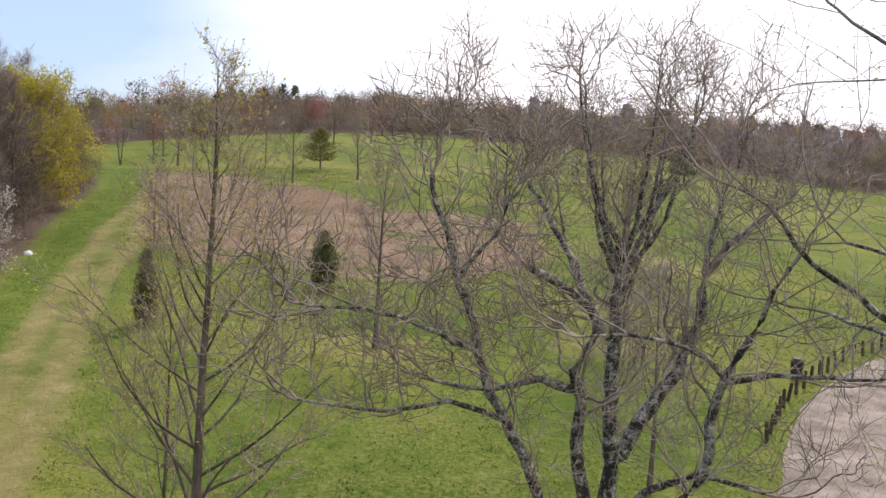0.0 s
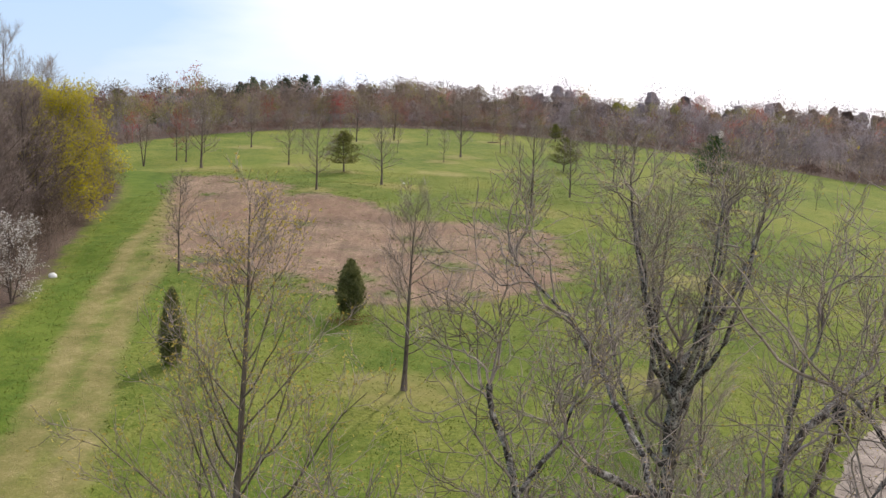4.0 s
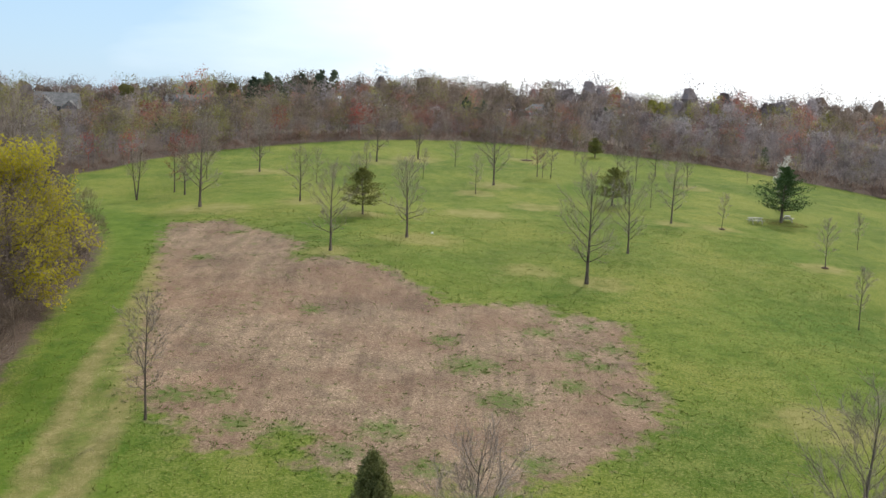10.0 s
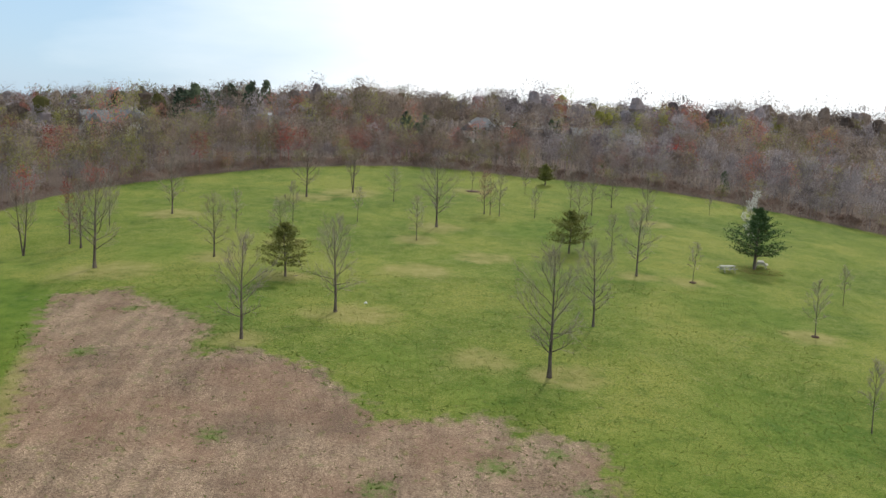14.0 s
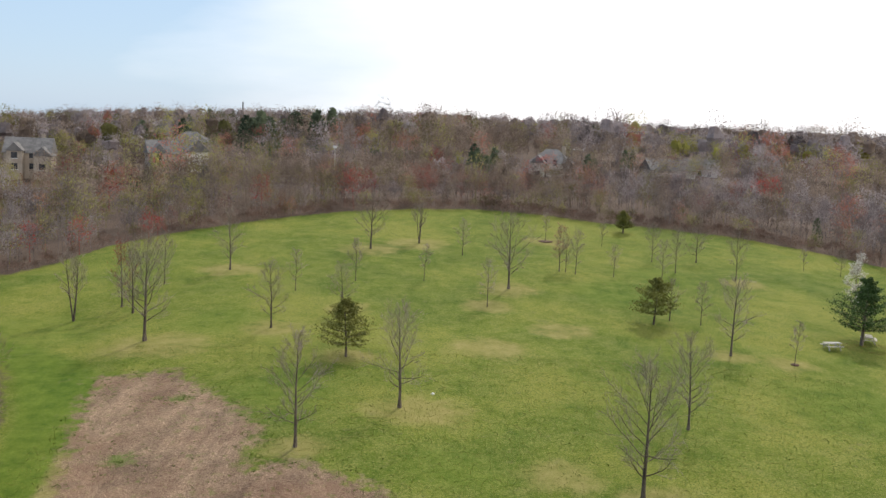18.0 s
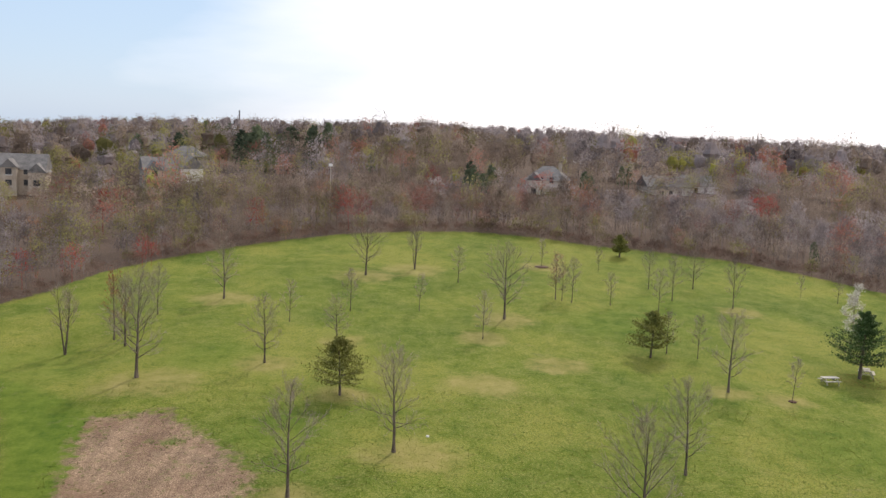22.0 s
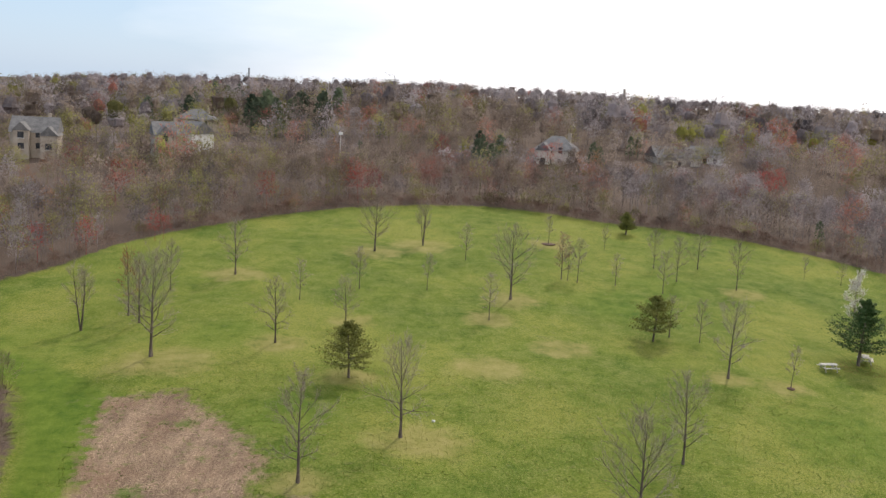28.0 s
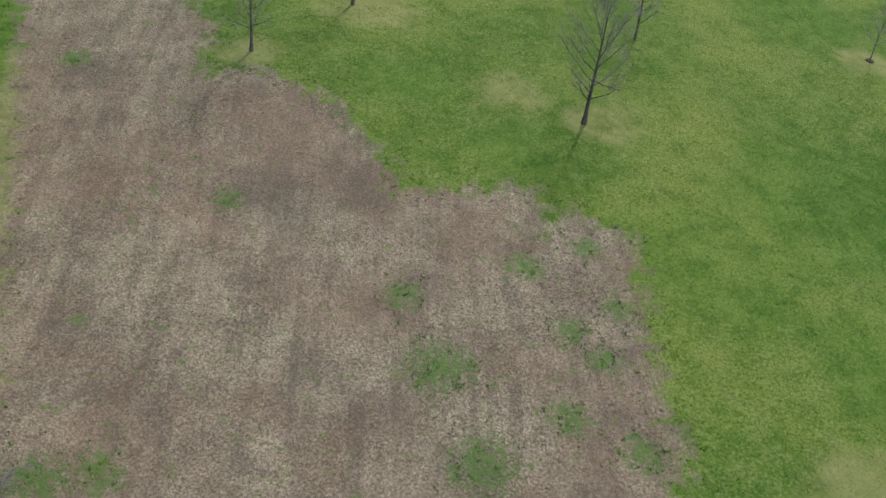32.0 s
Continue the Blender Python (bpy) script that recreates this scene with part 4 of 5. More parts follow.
# ---- woods ----
def wood_tree(rng, high, crown=0.62, spread=0.25, rods=60, rod=0.9, fine=0.02, leaves=0, leaf=0.25, stem=0.007, core=0.0):
    """One far tree of the woods: a stem and a crown of tapering rods that fan upward and outward, with young leaves on some kinds."""
    lean = rng.normal(0, 0.04, 2)
    t = np.array([(0, 0, -0.5), (lean[0] * high * 0.5, lean[1] * high * 0.5, high * 0.5), (lean[0] * high, lean[1] * high, high * 0.95)])
    pieces = [tube(t, high * stem * np.array([1.3, 0.9, 0.2]), 4)]
    n = rods
    out = rng.normal(size=(n, 3))
    out /= np.linalg.norm(out, axis=1, keepdims=True)
    out[:, 2] = np.where(out[:, 2] < -0.55, -out[:, 2], out[:, 2])
    size = np.array([high * spread, high * spread, high * crown * 0.5])
    lumps = 1 + 0.22 * np.sin(out[:, 0] * 4 + lean[0] * 90) * np.sin(out[:, 1] * 4 + lean[1] * 90) + 0.12 * np.sin(out[:, 2] * 7 + lean[0] * 200)
    shell = rng.uniform(0.25, 0.85, n) ** 0.7 * lumps
    mid = np.array([lean[0] * high * 0.7, lean[1] * high * 0.7, high * (1 - crown * 0.5)])
    base = mid + out * size * shell[:, None]
    way = out + [0, 0, 0.45] + rng.normal(0, 0.35, (n, 3))
    way /= np.linalg.norm(way, axis=1, keepdims=True)
    ln = high * rod * 0.075 * rng.uniform(0.6, 1.5, n)
    side = np.cross(way, rng.normal(size=(n, 3)))
    side /= np.linalg.norm(side, axis=1, keepdims=True)
    other = np.cross(way, side)
    w = fine * rng.uniform(0.6, 1.5, n)[:, None]
    tip = base + way * ln[:, None]
    v = np.stack([base + side * w, base - side * w * 0.5 + other * w * 0.87, tip, base - side * w * 0.5 - other * w * 0.87], 1)
    k = np.arange(n)[:, None] * 4
    faces = np.concatenate([k + [0, 1, 2, 2], k + [1, 3, 2, 2], k + [3, 0, 2, 2]])
    vt, ft = pieces[0]
    tri = lambda quad: np.concatenate([quad[:, [0, 1, 2]], quad[:, [0, 2, 3]]])
    pieces = [(vt, tri(ft)), (v.reshape(-1, 3), faces[:, :3])]
    if core:
        turn, rise = np.meshgrid(np.arange(9) * 2 * np.pi / 9, np.linspace(-1.1, 1.5, 6))
        ball = np.stack([np.cos(turn) * np.cos(rise), np.sin(turn) * np.cos(rise), np.sin(rise)], -1).reshape(-1, 3)
        puff = 1 + 0.25 * np.sin(ball[:, 0] * 4 + lean[0] * 90) * np.sin(ball[:, 1] * 4 + lean[1] * 90) + 0.14 * np.sin(ball[:, 2] * 7 + lean[0] * 200) + rng.normal(0, 0.07, len(ball))
        grid = np.arange(5)[:, None] * 9 + np.arange(9)[None]
        nxt = np.arange(5)[:, None] * 9 + (np.arange(9)[None] + 1) % 9
        pieces.append((mid + ball * size * core * puff[:, None], tri(np.stack([grid, nxt, nxt + 9, grid + 9], -1).reshape(-1, 4))))
    if leaves:
        aim = rng.normal(size=(leaves, 3))
        aim /= np.linalg.norm(aim, axis=1, keepdims=True)
        aim[:, 2] = np.where(aim[:, 2] < -0.6, -aim[:, 2], aim[:, 2])
        lump = 1 + 0.25 * np.sin(aim[:, 0] * 4 + lean[0] * 90) * np.sin(aim[:, 1] * 4 + lean[1] * 90) + 0.14 * np.sin(aim[:, 2] * 7 + lean[0] * 200)
        lv, lf = leaf_quads(rng, mid + aim * size * (rng.uniform(0.15, 1.0, leaves) ** 0.3 * lump)[:, None], leaf, aim)
        pieces.append((lv, tri(lf)))
    return joined(pieces)


def wood_conifer(rng, high):
    n = 150
    u = rng.random(n) ** 0.8 * 0.85 + 0.15
    az = rng.uniform(0, 6.283, n)
    r = high * 0.29 * (1.02 - u) ** 0.5 * rng.uniform(0.5, 1.1, n)
    v, f = leaf_quads(rng, np.stack([np.cos(az) * r, np.sin(az) * r, u * high], -1), high * 0.06)
    vt, ft = tube(np.array([(0, 0, -0.3), (0, 0, high * 0.5), (0, 0, high * 0.98)]), high * np.array([0.015, 0.01, 0.002]), 4)
    return joined([(q, np.concatenate([p[:, [0, 1, 2]], p[:, [0, 2, 3]]])) for q, p in ((vt, ft), (v, f))])


def scatter(name, label, mat, kinds, spots):
    """One mesh of many trees: kinds are shapes of unit use, spots rows of x, y, scale."""
    vs, fs, tones, off = [], [], [], 0
    r = np.random.default_rng(len(spots) + 3)
    for x, y, s in spots:
        v, f = kinds[r.integers(len(kinds))]
        a = r.uniform(0, 6.283)
        c, sn = math.cos(a) * s, math.sin(a) * s
        vs.append(np.stack([v[:, 0] * c - v[:, 1] * sn + x, v[:, 0] * sn + v[:, 1] * c + y, v[:, 2] * s * r.uniform(0.85, 1.15) + ground_z(x, y)], -1))
        fs.append(f + off)
        tones.append(np.full(len(v), r.random()))
        off += len(v)
    me = mesh_from(name, np.concatenate(vs), np.concatenate(fs), mat)
    me.attributes.new("tone", "FLOAT", "POINT").data.foreach_set("value", np.concatenate(tones).astype(np.float32))
    return tagged(new(name, me), label, "woods", kind="stuff")


rng = np.random.default_rng(21)
near_kinds = [wood_tree(rng, 9.0, rods=85, fine=0.034, rod=1.5, spread=w, crown=c, stem=0.004, leaves=165, leaf=0.175) for w, c in ((0.22, 0.9), (0.28, 0.8), (0.34, 0.75), (0.25, 0.85), (0.38, 0.8), (0.2, 0.7))]
near_leafy = [wood_tree(rng, 8.6, rods=45, fine=0.03, rod=1.4, spread=0.3, crown=0.88, leaves=230, leaf=0.16, stem=0.004) for _ in range(4)]
mid_kinds = [wood_tree(rng, 10.5, rods=45, fine=0.05, rod=1.4, spread=w, crown=c, leaves=270, leaf=0.245, stem=0.004) for w, c in ((0.26, 0.85), (0.34, 0.8), (0.4, 0.8), (0.3, 0.85), (0.44, 0.75), (0.24, 0.75))]
mid_leafy = [wood_tree(rng, 10.5, rods=24, fine=0.05, rod=1.4, spread=0.33, crown=0.85, leaves=280, leaf=0.235, stem=0.004) for _ in range(4)]
thicket_kinds = [wood_tree(rng, 6, rods=20, fine=0.06, rod=1.2, spread=0.7, crown=1.15, leaves=100, leaf=0.4, core=0.5) for _ in range(3)]
far_kinds = [wood_tree(rng, 12, rods=24, fine=0.06, rod=1.2, spread=0.36, crown=0.85, leaves=240, leaf=0.25, core=0.42) for _ in range(6)]
far_leafy = [wood_tree(rng, 12, rods=14, fine=0.06, rod=1.2, spread=0.36, crown=0.85, leaves=240, leaf=0.26, core=0.42) for _ in range(4)]
dim_kinds = [wood_tree(rng, 11, rods=12, fine=0.10, rod=1.2, spread=0.5, crown=0.9, leaves=70, leaf=0.55, core=0.5) for _ in range(5)]
dim_leafy = dim_kinds[:3]
brush_kinds = [wood_tree(rng, 2.2, crown=0.97, rods=70, rod=2.4, fine=0.018, spread=0.5, leaves=60, leaf=0.07) for _ in range(4)]
bush_kinds = [wood_tree(rng, 2.6, crown=0.97, rods=60, rod=2.0, fine=0.016, spread=0.5, leaves=220, leaf=0.09) for _ in range(3)]
pine_kinds = [wood_conifer(rng, 12) for _ in range(3)]
WOODS_BRUSH = woods_tone("brush", (0.13, 0.085, 0.070), (0.33, 0.22, 0.175), 0.2, 1.5)
WOODS_BRIGHT = woods_tone("bright_red", (0.24, 0.035, 0.032), (0.50, 0.10, 0.085), 0.2, 1.5)
# x, y, turn of the far houses
HOUSES = [(-108, 251, 12), (-72, 247, 25), (-65.5, 250, -30), (-80, 308, 5), (30.5, 249, -15), (63, 440, 10), (66, 268, 8), (77, 274, -12), (-205, 560, 10), (-170, 590, -20),
          (-260, 620, 15), (-232, 700, 5), (-150, 640, 30), (-110, 520, 0), (20, 560, 12), (84, 452, -8)]
SPECIES = [("grey", WOODS_GREY, "grey leafless woods on the slope behind the meadow"), ("brown", WOODS_BROWN, "brown budding woods on the slope behind the meadow"),
           ("red", WOODS_RED, "red-budding maples scattered in the woods"), ("olive", WOODS_OLIVE, "olive-green leafing trees scattered in the woods")]


def species(x, y, r):
    """Stands of one kind keep together."""
    n = math.sin(x * 0.045 + 1.3) + math.sin(y * 0.05 + x * 0.02) + math.sin(x * 0.11 - y * 0.07) * 0.6
    left = max(0.0, min(1.0, -x / 90))
    p = r.random()
    warm = math.sin(x * 0.06 + 2.0) + math.sin(y * 0.07 + 1.0) + math.sin((x + y) * 0.035)
    if p < (0.38 if warm > 1.7 else 0.05):
        return 2
    if p > 0.86 - 0.34 * left:
        return 3
    return 1 if n + r.normal(0, 0.5) + 1.5 * left > 0.0 else 0


for tier, kinds, leafy, count, lo, hi in (("edge", near_kinds, near_leafy, 1150, 1.0, 46), ("slope", mid_kinds, mid_leafy, 1380, 36, 150), ("far", far_kinds, far_leafy, 950, 285, 520), ("ridge", dim_kinds, dim_leafy, 1500, 480, 1010)):
    spots = {k: [] for k in range(4)}
    for _ in range(count):
        d = lo + (hi - lo) * rng.random() ** (1.2 if tier == "edge" else 0.85)
        if tier in ("far", "ridge"):
            y = d if tier == "far" or rng.random() < 0.7 else rng.uniform(860, 960)
            x = rng.uniform(-0.56, 0.56) * (y + 50)
        else:
            x = rng.uniform(-92, 118) if tier == "edge" else rng.uniform(-165, 185)
            y = float(np.interp(x, EX, EY)) + d
            if tier == "slope" and abs(x) > 60:
                y = 300 - (300 - y) * rng.uniform(0.35, 1.0)
        if any(abs(x - hx) < 8 and -back < y - hy < 8 for (hx, hy, _), back in zip(HOUSES, (18, 18, 18, 8, 6, 12, 2, 2, 10, 10, 10, 10, 10, 10, 10, 10))):
            continue
        s = rng.uniform(0.5, 1.2) * ((0.6 if d < 6 else 0.84) if tier == "edge" else 1.0)
        if tier == "far":
            s *= 1.15
        elif tier in ("edge", "slope"):
            s *= 1 - 0.42 * math.exp(-((y - 222) / 28) ** 2)
        k = species(x, y, rng)
        if tier == "ridge" and k == 1 and rng.random() < 0.75:
            k = 0
        if k > 1 and tier in ("far", "ridge") and rng.random() < (0.6 if tier == "far" else 0.85):
            k = 0
        spots[k].append((x, y, s))
    for k, (key, mat, label) in enumerate(SPECIES):
        scatter("woods_" + key, label, mat, leafy if k > 1 else kinds, spots[k])
edge_at = lambda x: float(np.interp(x, EX, EY))
spots = [(x, edge_at(x) + rng.uniform(5, 60), rng.uniform(1.0, 1.9)) for x in rng.uniform(-90, 115, 420)]
scatter("understorey", "grey-brown brush under the woods", WOODS_GREY, brush_kinds, spots)
spots = [(x, rng.uniform(860, 960), rng.uniform(0.8, 1.3)) for x in rng.uniform(-520, 520, 420)]
spots += [(b * y, y, rng.uniform(0.6, 1.0)) for b, y in zip(rng.uniform(-0.5, 0.5, 260), rng.uniform(400, 800, 260))]
scatter("ridge_thicket", "low grey thicket along the far ridge", WOODS_GREY, thicket_kinds, spots)
spots = [(x, edge_at(x) + 4.5 * rng.random() ** 1.6 - 0.2, rng.uniform(0.35, 1.05)) for x in rng.uniform(-70, 100, 700)]
scatter("edge_brush", "reddish-brown brush along the edge of the woods", WOODS_BRUSH, brush_kinds, spots)
spots = [(x, edge_at(x) + rng.uniform(0.3, 3), rng.uniform(0.7, 1.3)) for x in (-4.5, -3, -1.5, 7, 9, 11, 15, 17, 19, 22, 30.5, 34, -38, -44, 44, 52, 62, -24, -12)]
scatter("edge_bushes", "olive-green leafing bushes at the woods' edge", WOODS_OLIVE, bush_kinds, spots)
spots = [(rng.uniform(-62, -33), 291 + rng.normal(0, 7), rng.uniform(0.85, 1.15)) for _ in range(21)]
spots += [(x, edge_at(x) + rng.uniform(10, 120), rng.uniform(0.3, 0.5)) for x in rng.uniform(-90, 110, 12)]
spots += [(12 + rng.normal(0, 4), 234 + rng.normal(0, 4), 0.62) for _ in range(6)] + [(39, 242, 0.6), (41, 244, 0.5)]
spots += [(-0.29 * 330 + rng.normal(0, 9), 330 + rng.normal(0, 9), rng.uniform(0.7, 1.0)) for _ in range(9)]
spots += [(-0.255 * 420 + rng.normal(0, 10), 420 + rng.normal(0, 8), rng.uniform(0.8, 1.1)) for _ in range(8)]
spots += [(b * 520, 520, 0.9) for b in (0.14, 0.15, 0.165, 0.18, 0.185, 0.2)]
scatter("woods_conifers", "dark conifers standing among the bare woods", WOODS_PINE, pine_kinds, spots)
spots = [(x, y, s) for x, y, s in ((-9, 396, 0.95), (-5, 402, 0.8), (8, 398, 1.0), (12, 404, 0.85), (71, 282, 1.0), (75, 286, 0.8), (83, 280, 0.8), (91, 281, 0.95), (6, 240, 0.55), (-30, 262, 0.6),
                                   (-14, 330, 0.7), (118, 300, 0.9), (128, 310, 0.8), (150, 330, 0.9), (-70, 236, 0.6), (-92, 190, 0.5), (20, 420, 0.8), (60, 500, 1.0), (112, 480, 1.0))]
scatter("woods_yellow", "yellow-green leafing trees in the far woods", WOODS_YELLOW, far_leafy, spots)
spots = [(-14, 161, 0.95), (-12, 164, 0.9), (-16, 166, 0.85), (0, 233, 1.0), (-56, 160, 0.85), (-53, 121, 0.75), (-48, 125, 0.75), (-28.5, 153, 0.8), (81, 226, 1.1), (83, 229, 1.0), (79, 230, 1.0),
         (88, 198, 0.9), (27, 238, 0.8), (23, 236, 0.7), (-66, 139, 0.7), (-41, 133, 0.6), (-40, 134, 0.5)]
scatter("woods_bright_red", "bright red maples in the woods", WOODS_BRIGHT, near_leafy, spots)
WOODS_ORANGE = woods_tone("orange_buds", (0.22, 0.10, 0.05), (0.46, 0.23, 0.12), 0.2, 1.5)
spots = [(35, 236, 0.8), (38, 230, 0.8), (33, 228, 0.7), (47, 222, 0.8), (-26, 228, 0.9), (-25, 151.5, 0.45), (-23.5, 152.5, 0.4), (-62, 145, 0.7), (-70, 158, 0.8), (52, 205, 0.8), (18, 200, 0.7), (-40, 182, 0.8),
         (60, 190, 0.8), (-80, 190, 0.8), (-100, 170, 0.8), (5, 210, 0.7)]
scatter("woods_orange", "maples with orange spring buds in the woods", WOODS_ORANGE, near_leafy, spots)

# the wood on the near side, beside the grass track
rng = np.random.default_rng(31)
BROWN_TWIG = two_tone("brown_twigs", (0.105, 0.080, 0.068), (0.32, 0.255, 0.22), 0.6, 6, vary=0.25, relief=0)
side_protos = [bare_tree("wood_tree", rng, 9.5, 0.12, "bushy bare tree at the edge of the wood", base=0.06, spread=0.34, limbs=34, branches=8, twigs=8, steep=(0.85, 0.3), twig_len=0.75, fine=0.013,
                         twig_mat=BROWN_TWIG, group="bare trees of the wood beside the track") for _ in range(3)]
tall_proto = bare_tree("wood_tree", rng, 13.5, 0.17, "tall grey bare tree with a domed crown in the wood", base=0.3, spread=0.34, limbs=30, branches=8, twigs=8, steep=(0.8, 0.3), twig_len=0.8, fine=0.010,
                       group="bare trees of the wood beside the track")
protos_side = side_protos + [tall_proto]
first = set()
for n in range(105):
    y = rng.uniform(-25, 92)
    back = rng.random() ** 1.3
    x = float(np.interp(y, WY, WX)) - 2.2 - 24 * back
    if math.hypot(x + 30.3, y - 43.5) < 5 or (x > -30 and 33 < y < 48):
        continue
    k = 3 if back > 0.25 and rng.random() < 0.25 else n % 3
    s = rng.uniform(0.7, 1.2) * (1.0 if y > 22 else 0.85)
    if k not in first:
        first.add(k)
        stand(protos_side[k], x, y, rng.uniform(0, 360), s)
    else:
        stand_copy(protos_side[k], x, y, rng.uniform(0, 360), s)
stand_copy(tall_proto, -30.5, 25.0, 40, 1.15)
stand_copy(tall_proto, -37.0, 46.0, 150, 1.22)
stand_copy(tall_proto, -43, 40.0, 250, 1.2)
stand_copy(tall_proto, -41, 66.0, 20, 1.0)
stand_copy(tall_proto, -46, 80.0, 80, 1.0)
for n in range(46):
    y = rng.uniform(18, 62)
    x = float(np.interp(y, WY, WX)) - rng.uniform(4, 14)
    if math.hypot(x + 30.3, y - 43.5) > 4.5 and not (x > -30 and 33 < y < 48):
        stand_copy(side_protos[n % 3], x, y, rng.uniform(0, 360), rng.uniform(0.95, 1.3))
shrub_kinds = [wood_tree(rng, 3.0, crown=0.95, rods=160, rod=2.0, fine=0.012, spread=0.45) for _ in range(4)]
spots = [(float(np.interp(y, WY, WX)) - 10 * rng.random() ** 1.4 - 0.9, y, rng.uniform(0.5, 1.3)) for y in rng.uniform(-25, 96, 340)]
scatter("undergrowth", "tangled brown leafless shrubs at the wood's edge", WOODS_BROWN, shrub_kinds, spots)
stand(bare_tree("yellow_maple", rng, 9.0, 0.16, "maple in fresh yellow-green leaf at the wood's edge", leaves=LEAF_YELLOW, leaf_size=0.115, base=0.06, spread=0.68, limbs=46, branches=11, twigs=22,
                steep=(0.95, 0.42), twig_len=0.8), -31.0, 43.5, 0, 1.12)
stand(bare_tree("blossom_shrub", rng, 5.6, 0.06, "wild shrub with white blossom at the wood's edge", leaves=BLOSSOM, leaf_size=0.06, base=0.05, spread=0.35, limbs=24, branches=6, twigs=6,
                stems=[((0.3, 0.1, 1), 0.9), ((-0.3, 0.2, 1), 0.9), ((0.1, -0.3, 1), 1.0)]), -22.6, 12.2, 0, 1.0)


# ---- gravel road and posts ----
def box(bm, cx, cy, cz, sx, sy, sz, bevel=0.0):
    made = bmesh.ops.create_cube(bm, size=1.0, matrix=Matrix.Translation((cx, cy, cz)) @ Matrix.Diagonal((sx, sy, sz, 1)))
    if bevel:
        edges = list({e for v in made["verts"] for e in v.link_edges})
        bmesh.ops.bevel(bm, geom=edges, offset=bevel, segments=2, affect="EDGES")


def bm_mesh(name, bm, mat):
    me = bpy.data.meshes.new(name)
    bm.to_mesh(me)
    bm.free()
    me.materials.append(mat)
    return me


ROAD = [(12.6, -46), (13.0, -28), (14.9, -17.2), (17.3, -12), (20.2, -7), (22.8, -3.7), (26, -0.1), (30, 3.5), (36, 7.5), (48, 14)]
road_v, road_f = [], []
RX, RY = np.array(ROAD).T
s_of = np.r_[0, np.cumsum(np.hypot(np.diff(RX), np.diff(RY)))]
steps = np.linspace(0, s_of[-1], 150)
for i, s in enumerate(steps):
    x, y = np.interp(s, s_of, RX), np.interp(s, s_of, RY)
    dx, dy = np.interp(s + 0.5, s_of, RX) - np.interp(s - 0.5, s_of, RX), np.interp(s + 0.5, s_of, RY) - np.interp(s - 0.5, s_of, RY)
    ln = math.hypot(dx, dy) + 1e-9
    for j in range(17):
        w = j * 0.6 + (0.12 * math.sin(s * 1.7) + 0.08 * math.sin(s * 4.1) if j == 0 else 0)
        px, py = x + dy / ln * w, y - dx / ln * w
        road_v.append((px, py, ground_z(px, py) + (0.035 if 0 < j < 16 else -0.05)))
    if i:
        for j in range(16):
            a = (i - 1) * 17 + j
            road_f.append((a, a + 1, a + 18, a + 17))
GRAVEL = two_tone("pale_gravel", (0.120, 0.095, 0.075), (0.36, 0.30, 0.245), 0.9, 14, relief=0.7, dist=0.03)
tagged(new("road", mesh_from("road", road_v, road_f, GRAVEL, True)), "pale gravel road at the meadow's corner", "road", kind="structure")
rng = np.random.default_rng(41)


def post():
    bm = bmesh.new()
    bmesh.ops.create_cone(bm, cap_ends=True, segments=10, radius1=0.085, radius2=0.075, depth=0.95, matrix=Matrix.Translation((0, 0, 0.375)))
    bmesh.ops.bevel(bm, geom=[e for e in bm.edges if abs(e.verts[0].co.z - e.verts[1].co.z) < 0.01 and e.verts[0].co.z > 0.5], offset=0.02, segments=2, affect="EDGES")
    return tagged(new("wooden_post", bm_mesh("wooden_post", bm, POST_WOOD)), "short dark wooden post beside the gravel road", "post", "posts along the road")


proto = post()
n = 0
for s in np.arange(34, s_of[-1] - 14, 1.3):
    x, y = np.interp(s, s_of, RX) - 0.25, np.interp(s, s_of, RY) + 0.25
    m = pose(x, y, ground_z(x, y), rng.normal(0, 4), rng.normal(0, 4), rng.uniform(0, 360))
    if n == 0:
        proto.matrix_world = m
    else:
        copy_thing(proto, m)
    n += 1


# ---- picnic tables, bin, stones ----
def picnic_table(label):
    """A wooden table with two benches on A-frames, 1.85 m long."""
    root = tagged(new("picnic_table"), label, "picnic table", "picnic tables")
    for k in range(5):
        bm = bmesh.new()
        box(bm, 0, -0.30 + 0.15 * k, 0.74, 1.85, 0.14, 0.04, 0.006)
        part("top_plank", bm_mesh("top_plank", bm, WOOD_GREY), root)
    for side in (-1, 1):
        for k in range(2):
            bm = bmesh.new()
            box(bm, 0, side * (0.62 + 0.14 * k), 0.45, 1.85, 0.13, 0.04, 0.006)
            part("bench_plank", bm_mesh("bench_plank", bm, WOOD_GREY), root)
    for end in (-0.65, 0.65):
        bm = bmesh.new()
        box(bm, end, 0, 0.40, 0.05, 1.45, 0.10, 0.006)
        part("bench_beam", bm_mesh("bench_beam", bm, WOOD_GREY), root)
        bm = bmesh.new()
        box(bm, end, 0, 0.68, 0.05, 0.70, 0.08, 0.006)
        part("top_beam", bm_mesh("top_beam", bm, WOOD_GREY), root)
        for side in (-1, 1):
            bm = bmesh.new()
            box(bm, 0, 0, 0, 0.05, 0.10, 0.86, 0.006)
            leg = part("leg", bm_mesh("leg", bm, WOOD_GREY), root)
            leg.matrix_local = pose(end + 0.055, side * 0.44, 0.345, side * 32, 0, 0)
    return root


